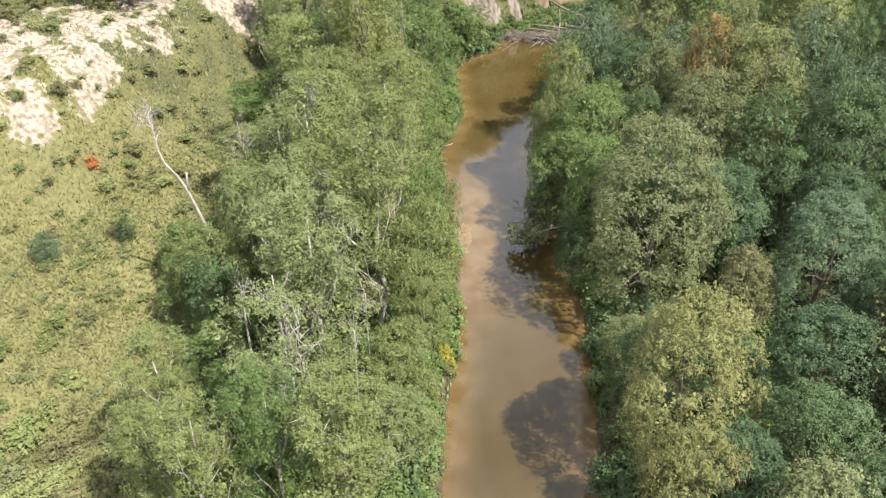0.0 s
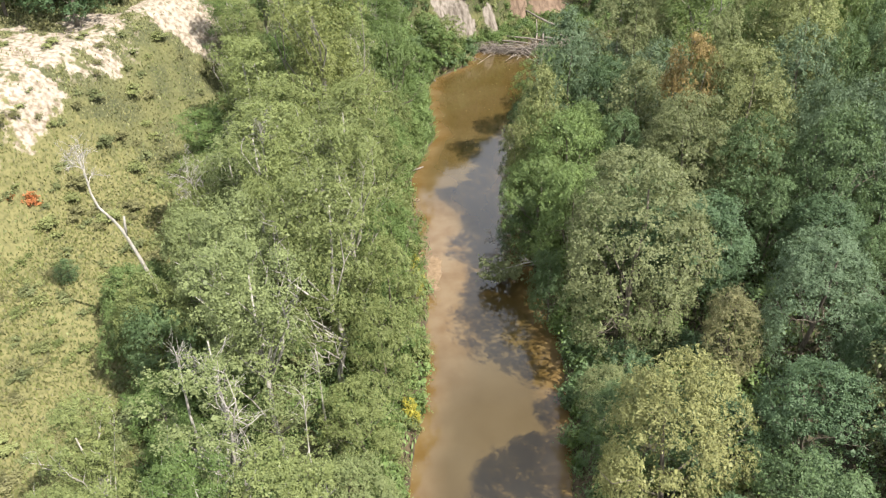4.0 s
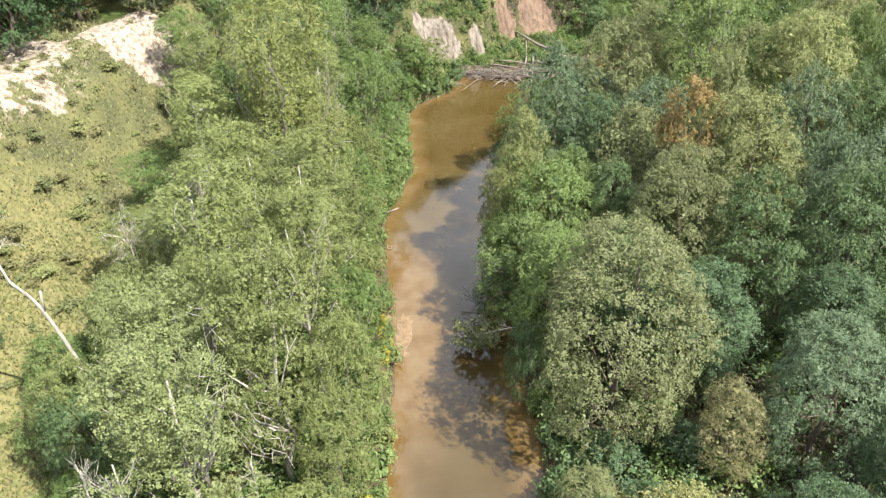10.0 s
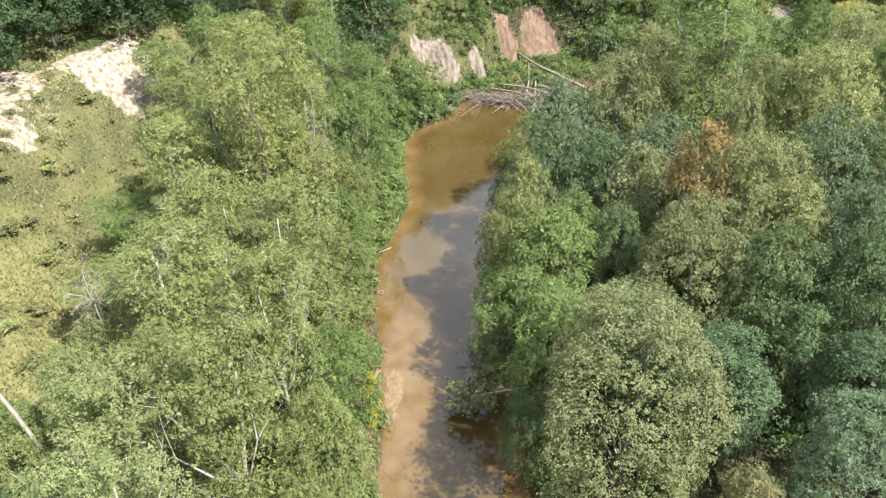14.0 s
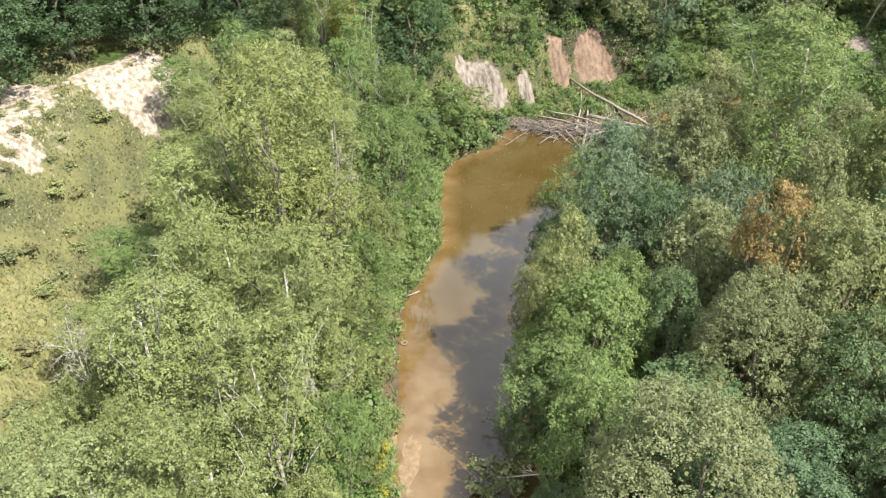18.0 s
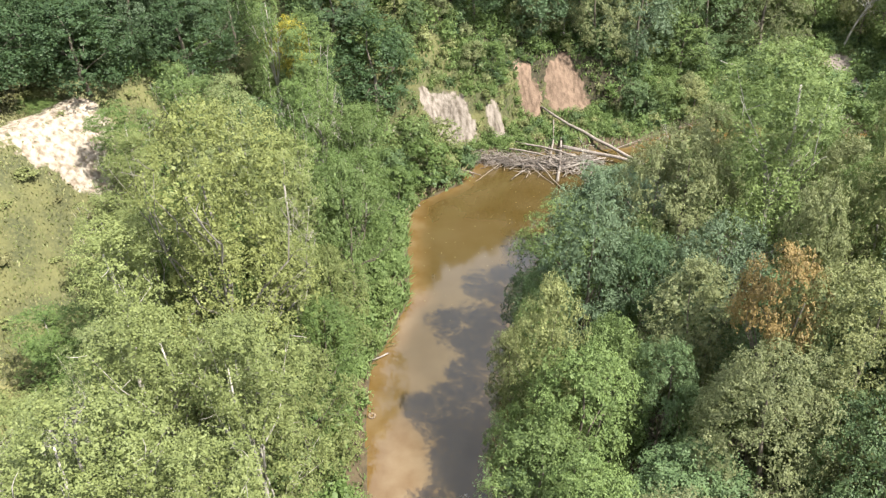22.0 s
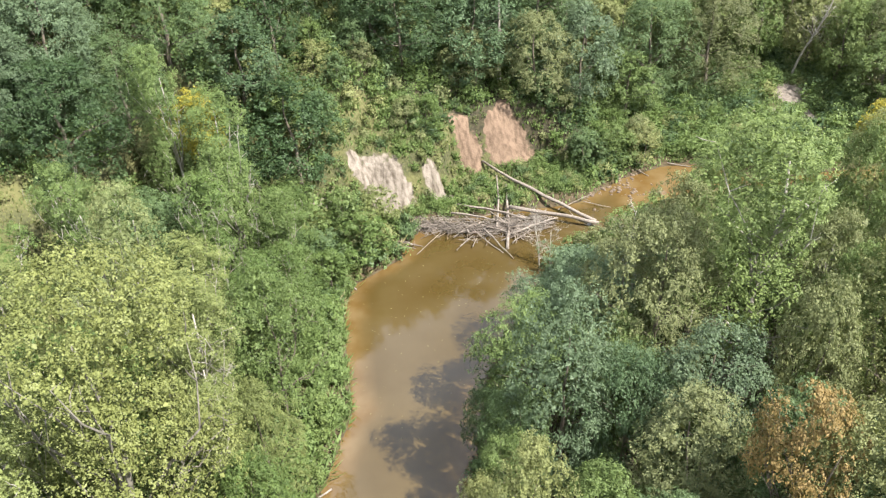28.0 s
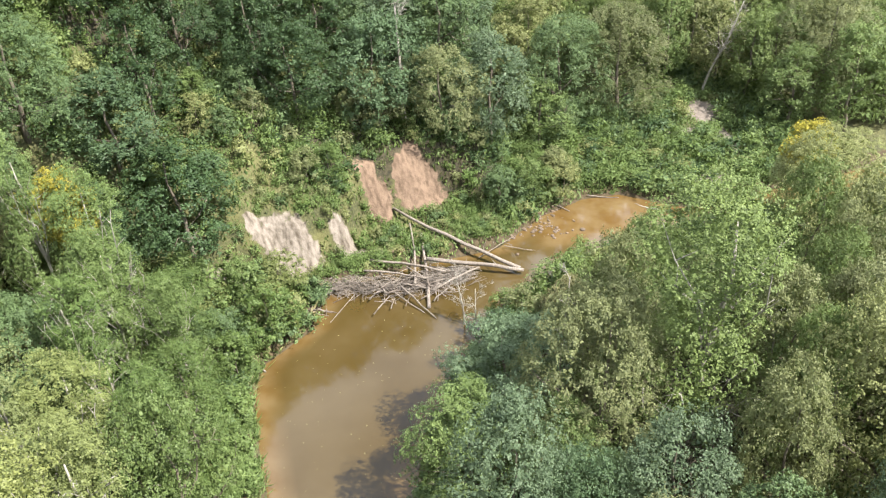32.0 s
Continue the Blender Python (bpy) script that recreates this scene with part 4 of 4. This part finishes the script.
def branching(rng, foot, way, length, radius, depth, spread, pieces):
    tip = foot + way * length
    line = bent(rng, foot, tip, 0.08, 5)
    pieces.append(tube(line, np.linspace(radius, radius * 0.45, 5), 5 if depth > 1 else 3))
    if depth == 0:
        return
    for k in range(int(rng.integers(3, 5))):
        i = int(rng.integers(2, 5))
        branching(rng, line[i], unit(way + rng.normal(size=3) * spread), length * rng.uniform(0.4, 0.7), max(radius * 0.5, 0.011), depth - 1, spread, pieces)


def dead_tree(name, line, radius, label, branches=7, reach=2.0, seed=1, mat=PALE_BARK, low=0.45, group="dead trees", forks=3):
    """A bare tree: a bent trunk through the places given, with forked branches."""
    rng = np.random.default_rng(seed)
    line = np.array(line, float)
    t = np.linspace(0, len(line) - 1, 9)
    stem = np.stack([np.interp(t, range(len(line)), line[:, k]) for k in range(3)], 1)
    root = new(name)
    root.location = line[0]
    stem = stem - line[0]
    mesh_object("trunk", *tube(stem, np.linspace(radius, radius * 0.3, 9), 8), mat, root, True)
    for k in range(branches):
        share = rng.uniform(low, 1.0) * 8
        i = min(int(share), 7)
        foot = stem[i] + (stem[i + 1] - stem[i]) * (share - i)
        way = unit(unit(stem[8] - stem[4]) * 0.9 + rng.normal(size=3) * 0.62 + [0, 0, 0.2])
        length, thick = reach * rng.uniform(0.5, 1.1), max(radius * 0.24, 0.022)
        course = bent(rng, foot, foot + way * length, 0.08, 5)
        branch = mesh_object("branch", *tube(course, np.linspace(thick, thick * 0.45, 5), 5), mat, root, True)
        for side in range(forks):
            pieces = []
            branching(rng, course[1 + side % 4], unit(way + rng.normal(size=3) * 0.55), length * rng.uniform(0.4, 0.7), max(thick * 0.5, 0.011), 2 if forks > 2 else 1, 0.55, pieces)
            mesh_object("side_branch", *joined(pieces), mat, branch, True)
    return tagged(root, label, "dead tree", group)


for n, (line, radius, branches, reach, low, label) in enumerate((
    (((-21.0, 50.4, 1.6), (-22.15, 50.4, 9.3), (-23.0, 50.4, 13.6), (-23.4, 50.2, 14.9), (-24.2, 49.9, 16.6), (-24.3, 50.4, 17.8), (-24.6, 51.0, 19.6)), 0.15, 8, 1.7, 0.74, "leaning bleached dead tree at the grove's edge"),
    (((-9.9, 40.3, 0.8), (-9.7, 39.9, 6.0), (-9.4, 39.7, 11.0)), 0.10, 4, 1.6, 0.6, "slender pale dead trunk near the water"),
    (((-14.4, 35.6, 1.5), (-14.4, 35.8, 11.0), (-14.3, 36.1, 15.6)), 0.14, 8, 2.2, 0.55, "poplar with bare grey top branches"),
    (((-17.0, 37.0, 1.6), (-17.0, 37.2, 9.0), (-16.8, 37.6, 13.6)), 0.12, 6, 2.0, 0.6, "bare grey tree standing in the grove"),
    (((-14.0, 33.4, 1.2), (-13.7, 33.2, 9.0), (-13.2, 33.0, 15.6)), 0.13, 8, 2.4, 0.55, "thinning poplar with bare pale branches"),
    (((-10.4, 36.0, 1.0), (-10.3, 36.2, 6.0), (-10.0, 36.6, 10.5)), 0.08, 4, 1.5, 0.6, "bare pale branched stem near the water"),
    (((-19.8, 58.6, 1.8), (-20.2, 58.8, 8.0), (-20.4, 59.0, 12.6)), 0.12, 12, 2.0, 0.55, "bare branched dead tree top above the grove"),
    (((-14.4, 56.4, 1.6), (-14.0, 56.2, 12.0), (-13.5, 55.8, 19.0)), 0.16, 6, 1.8, 0.75, "bare twisted branch rising from the grove"),
    (((-8.3, 79.2, 1.2), (-8.3, 79.4, 7.0), (-8.2, 79.6, 12.6)), 0.12, 8, 1.8, 0.5, "bare grey shrubby tree among green ones"),
    (((-9.7, 96.5, 2.0), (-9.7, 96.7, 8.0), (-9.6, 97.0, 13.0)), 0.11, 10, 1.6, 0.6, "thin bare tree among the leafy crowns"),
    (((34.4, 80.4, 1.4), (34.1, 80.4, 6.0), (33.6, 80.4, 10.4)), 0.24, 2, 0.6, 0.7, "broken standing dead trunk in the wood"),
    (((54.6, 133.9, 1.0), (55.2, 133.0, 5.5), (56.8, 132.0, 10.4), (57.6, 131.6, 14.0)), 0.17, 12, 2.2, 0.4, "leaning bare dead tree beside the path"),
    (((16.8, 103.6, -0.3), (16.8, 104.0, 1.8), (16.5, 104.8, 4.6)), 0.09, 8, 1.5, 0.3, "bare drowned shrub standing in the pool"),
    (((17.6, 102.8, -0.3), (17.7, 103.3, 1.4), (17.9, 103.8, 3.4)), 0.08, 7, 1.3, 0.3, "bare drowned shrub standing in the pool"),
    (((7.6, 65.2, 2.3), (5.6, 64.8, 1.6), (3.2, 64.5, 0.6)), 0.08, 5, 0.9, 0.5, "bare pale branch hanging over the river"),
    (((7.8, 58.2, 3.0), (5.6, 58.4, 2.5), (2.6, 59.0, 1.3)), 0.07, 8, 1.3, 0.3, "drooping branch reaching over the water"),
    (((17.4, 127.6, 8.0), (17.5, 127.8, 14.0), (17.6, 128.2, 20.0)), 0.24, 3, 1.5, 0.8, "tall pale trunk at the forest edge"),
    (((20.2, 90.5, 1.2), (20.3, 90.6, 7.0), (20.9, 90.8, 13.0)), 0.09, 6, 1.5, 0.5, "thin bare stem in the bank wood"),
    (((35.2, 88.0, 1.4), (35.0, 88.0, 6.0), (34.2, 88.2, 9.5)), 0.08, 5, 1.7, 0.5, "thin forked bare stem in the bank wood"),
)):
    tree = dead_tree("dead_tree", line, radius, label, branches, reach, 300 + n, PALE_BARK, low, forks=2 if line[0][1] < 49 else 3)
    if label.startswith("leaning bleached"):
        mesh_object("broken_fork", *tube(np.array(((-1.97, 0.0, 11.9), (-1.86, 0.03, 12.7), (-1.75, 0.05, 13.4))), np.array((0.10, 0.085, 0.07)), 7), PALE_BARK, tree, True)

# the leafy end of the drooping branch
overhang = new("overhanging_branch")
overhang.location = (3.9, 58.9, 1.7)
rng = np.random.default_rng(41)
c = np.stack([rng.normal(0, 1.2, 26), rng.normal(0, 0.75, 26), rng.normal(0, 0.25, 26)], 1)
leaves = new("foliage", quad_mesh("foliage", crown_quads(rng, c, np.full(26, 0.5), 26, 0.13, 2, -1, 1, 0.5), LEAF["olive"]))
leaves.parent = overhang
mesh_object("branch", *tube(bent(rng, (3.6, -0.2, 0.4), (-1.8, 0.2, 0.0), 0.05, 6), np.linspace(0.07, 0.02, 6), 5), BARK, overhang, True)
tagged(overhang, "thin leafy branch reaching over the river", "branch")

# small plants of a colour of their own
for x, y, top, radius, colour, kind, label in (
    (-35.5, 63.3, 10.2, 0.75, "red", "shrub", "small shrub with red autumn leaves"),
    (-37.0, 62.6, 10.0, 0.45, "red", "shrub", "tiny shrub with red autumn leaves"),
    (-11.3, 105.4, 19.0, 2.7, "yellow", "high", "small tree with yellow leaves on the slope"),
    (-8.6, 103.4, 12.0, 1.6, "bush", "small", "small leafy tree on the slope"),
    (-9.2, 106.2, 13.8, 1.7, "bright", "small", "small leafy tree on the slope"),
    (-12.4, 104.2, 13.8, 1.6, "olive", "small", "small olive-green tree on the slope"),
    (-14.6, 105.8, 15.6, 2.4, "olive", "dome", "small olive-green tree on the slope"),
    (-30.0, 93.0, 17.5, 2.0, "bright", "dome", "bright yellow-green young tree at the forest edge"),
    (-4.5, 43.6, 2.4, 0.8, "yellow", "shrub", "yellow flowering shrub near the water"),
    (-3.7, 61.8, 1.7, 0.55, "yellow", "shrub", "yellow flowering herbs at the water's edge"),
    (-3.6, 60.0, 1.7, 0.65, "yellow", "shrub", "yellow flowering herbs at the water's edge"),
    (-3.45, 58.1, 1.7, 0.55, "yellow", "shrub", "yellow flowering herbs at the water's edge"),
    (50.5, 107.4, 11.2, 2.6, "yellow", "high", "yellow crown top beside the clearing"),
    (23.5, 97.0, 8.0, 2.0, "dry", "oval", "tree with browning leaves beside the pool"),
    (-36.5, 52.7, 9.0, 1.1, "teal", "oval", "small blue-green conifer in the meadow"),
    (-31.5, 57.0, 7.4, 0.9, "maple", "oval", "small dark conifer in the meadow"),
    (14.2, 127.2, 15.0, 3.4, "olive", "dome", "pale green tree above the red bank"),
    (21.0, 125.2, 16.5, 3.6, "olive", "dome", "grey-green tree above the red bank"),
):
    plant_at(kind, colour, x, y, top, radius, label, None, "", "shrub" if kind == "shrub" else "tree")


# ---- old tyre, stones ----
def tyre(x, y):
    rubber, nt, bsdf = material("muddy_rubber")
    nt.links.new(ramp_node(nt, noise_fac(nt, 9, 5), [(0.35, (0.06, 0.045, 0.03)), (0.65, (0.24, 0.17, 0.10))]), bsdf.inputs["Base Color"])
    bsdf.inputs["Roughness"].default_value = 0.8
    root = new("tyre")
    root.location = (x, y, 0.03)
    verts, faces, n, k = [], [], 28, 10
    for i in range(n):
        for j in range(k):
            a, b = 2 * math.pi * i / n, 2 * math.pi * j / k
            r = 0.215 + 0.085 * math.copysign(abs(math.cos(b)) ** 0.7, math.cos(b))
            verts.append((r * math.cos(a), r * math.sin(a), 0.085 * math.copysign(abs(math.sin(b)) ** 0.7, math.sin(b))))
            faces.append((i * k + j, ((i + 1) % n) * k + j, ((i + 1) % n) * k + (j + 1) % k, i * k + (j + 1) % k))
    mesh_object("carcass", verts, faces, rubber, root, True)
    lugs = []
    for i in range(28):
        a = 2 * math.pi * i / 28
        c, s = math.cos(a), math.sin(a)
        lugs.append(tube([(0.305 * c, 0.305 * s, -0.05), (0.305 * c, 0.305 * s, 0.05)], [0.018, 0.018], 4))
    mesh_object("tread", *joined(lugs), rubber, root)
    return tagged(root, "muddy old tyre half sunk in the shallows", "tyre")


tyre(-3.3, 73.8)


def stone_material(name, dark, light):
    m, nt, bsdf = material(name)
    info = nt.nodes.new("ShaderNodeObjectInfo")
    base = ramp_node(nt, info.outputs["Random"], [(0.0, dark), (1.0, light)])
    nt.links.new(mixed(nt, 0.5, base, ramp_node(nt, noise_fac(nt, 8, 5), [(0.35, dark), (0.65, light)])), bsdf.inputs["Base Color"])
    bsdf.inputs["Roughness"].default_value = 0.8
    return m


STONE = stone_material("river_stone", (0.07, 0.050, 0.034), (0.19, 0.14, 0.10))


def stone_mesh(seed):
    rng = np.random.default_rng(seed)
    bm = bmesh.new()
    bmesh.ops.create_icosphere(bm, subdivisions=2, radius=1)
    push = rng.normal(size=(5, 3))
    for v in bm.verts:
        v.co *= 1 + 0.16 * sum(math.sin(2.2 * v.co.dot(Vector(p)) + p[0]) for p in push) / 2
        v.co.z *= 0.6
    me = bpy.data.meshes.new("stone")
    bm.to_mesh(me)
    bm.free()
    me.materials.append(STONE)
    me.polygons.foreach_set("use_smooth", [True] * len(me.polygons))
    return me


STONES = [stone_mesh(i) for i in range(4)]
rng = np.random.default_rng(9)
for n in range(150):
    if n < 56:
        x, y = rng.normal(28.6, 1.6), rng.normal(115.2, 1.1)
    elif n < 105:
        x, y = rng.uniform(24, 31), 0
        y = float(np.interp(x, ARM_X, ARM_N)) + rng.normal() * 0.5
    elif n < 135:
        y = rng.uniform(40, 56)
        x = float(np.interp(y, RIGHT_Y, RIGHT_X)) + rng.normal() * 0.18
    else:
        x, y = rng.normal(47.5, 1.5), rng.normal(116.2, 0.7)
    size = rng.uniform(0.06, 0.2) * (1.6 if n % 17 == 0 else 1) * (0.6 if 105 <= n < 135 else 1)
    ob = new("stone", STONES[n % 4])
    ob.matrix_basis = Matrix.LocRotScale((x, y, max(float(land(x, y)), -0.02) + size * 0.2), Euler((0, 0, rng.uniform(0, 6))), (size, size * rng.uniform(0.7, 1.1), size))
    tagged(ob, "rounded pale river stone in shallow water", "stone", "river stones")


# ---- leaves adrift ----
rng = np.random.default_rng(14)
spots = np.stack([rng.uniform(0, 17, 160), rng.uniform(84, 107, 160), np.full(160, 0.012)], 1)
spots = spots[wet(spots[:, 0], spots[:, 1]) > 0.8]
tagged(new("floating_leaves", quad_mesh("floating_leaves", leaf_quads(rng, spots, np.tile([0.0, 0.0, 1.0], (len(spots), 1)), 0.06), LEAF["straw"])), "pale leaves floating on the still pool", "leaves", kind="stuff")


# ---- grass ----
def grass(name, seed, count, box, accept, height, colour, label, lean=0.35, wide=0.16):
    rng = np.random.default_rng(seed)
    x, y = rng.uniform(box[0], box[1], count), rng.uniform(box[2], box[3], count)
    keep = accept(x, y, rng)
    x, y = x[keep], y[keep]
    base = np.stack([x, y, land(x, y) - 0.03], 1)
    n = len(base)
    h = height * rng.uniform(0.5, 1.3, (n, 1))
    tip = base + np.concatenate([rng.normal(size=(n, 2)) * h * lean, h], 1)
    ang = rng.uniform(0, np.pi, n)
    side = np.stack([np.cos(ang), np.sin(ang), 0 * ang], 1) * h * wide * rng.uniform(0.6, 1.4, (n, 1))
    mid = (base + tip) / 2
    quads = np.stack([base, mid - side, tip, mid + side], 1)
    return tagged(new(name, quad_mesh(name, quads, LEAF[colour])), label, "grass", kind="stuff")


def meadow(x, y, patch, level):
    hill, white, red, path = bare(x, y)
    return (-wet(x, y) > 2.5) & (hill < 0.35) & (patch > level)


grass("meadow_grass", 1, 165000, (-50, -14, 4, 104), lambda x, y, r: (y + r.normal(0, 4, len(x)) < 72) & meadow(x, y, wobble(x, y, 5.0, 3.0) + r.normal(0, 0.35, len(x)), -0.2), 0.28, "grass", "tall dry yellow-green meadow grass", 0.35, 0.28)
grass("slope_meadow_grass", 21, 70000, (-50, -14, 56, 104), lambda x, y, r: (y + r.normal(0, 4, len(x)) > 72) & meadow(x, y, wobble(x, y, 5.0, 3.0) + r.normal(0, 0.35, len(x)), -0.3), 0.26, "dry", "dry olive-brown grass below the sand slope", 0.35, 0.28)
grass("meadow_herbs", 2, 85000, (-50, -14, 4, 104), lambda x, y, r: meadow(x, y, -wobble(x, y, 5.0, 3.0) + r.normal(0, 0.35, len(x)), -0.15), 0.25, "golden", "green meadow herbs between the grass", 0.35, 0.3)
grass("straw_grass", 3, 16000, (-50, -14, 4, 104), lambda x, y, r: meadow(x, y, wobble(x, y, 3.5, 9.0) + r.normal(0, 0.3, len(x)), 0.25), 0.28, "straw", "bleached dead grass in the meadow", 0.35, 0.2)
grass("slope_tufts", 4, 11000, (-48, -18, 55, 104), lambda x, y, r: (bare(x, y)[0] > 0.3) & (wobble(x, y, 1.8, 4.0) + r.normal(0, 0.3, len(x)) > 0.15), 0.22, "dry", "dry tufts on the sand slope", 0.35, 0.3)
grass("bank_grass", 5, 44000, (-9, 34, 26, 124), lambda x, y, r: (-wet(x, y) > -0.05) & (-wet(x, y) < 3.2) & (np.maximum(bare(x, y)[1], bare(x, y)[2]) < 0.2), 0.5, "reed", "lush green grass hanging over the bank")
grass("pool_reeds", 15, 22000, (-4.5, 1.5, 79, 105), lambda x, y, r: (-wet(x, y) > -0.1) & (-wet(x, y) < 3.0) & (wobble(x, y, 1.6, 2.0) + r.normal(0, 0.3, len(x)) > -0.3), 0.6, "reed", "soft pale green reeds sloping to the pool", 0.7, 0.09)
grass("bank_straw", 16, 3500, (-3, 7, 99, 113), lambda x, y, r: (-wet(x, y) > -0.15) & (-wet(x, y) < 0.7) & (wobble(x, y, 1.5) > -0.1), 0.7, "straw", "tan dead grass hanging over the pool bank", 0.7)
grass("clearing_grass", 6, 34000, (24, 64, 112, 136), lambda x, y, r: (-wet(x, y) > 0.3) & (bare(x, y)[3] < 0.25), 0.4, "reed", "sunny green grass of the clearing")
grass("wood_floor_herbs", 7, 30000, (8, 50, 26, 104), lambda x, y, r: -wet(x, y) > 1.0, 0.45, "bush", "green herbs on the wood floor")
grass("slope_grass", 8, 30000, (-16, 36, 104, 130), lambda x, y, r: (-wet(x, y) > 1.0) & (np.maximum(bare(x, y)[1], bare(x, y)[2]) < 0.25), 0.45, "bush", "green herbs on the hillside")

for colour, bushes in LOOSE.items():
    tagged(new("undergrowth", quad_mesh("undergrowth", np.concatenate(bushes), LEAF[colour])), "dense low bushes and herbs covering the ground", "bushes", kind="stuff")

for kind, plant in STOCK:
    for ob in (*plant.children_recursive, plant):
        bpy.data.objects.remove(ob)
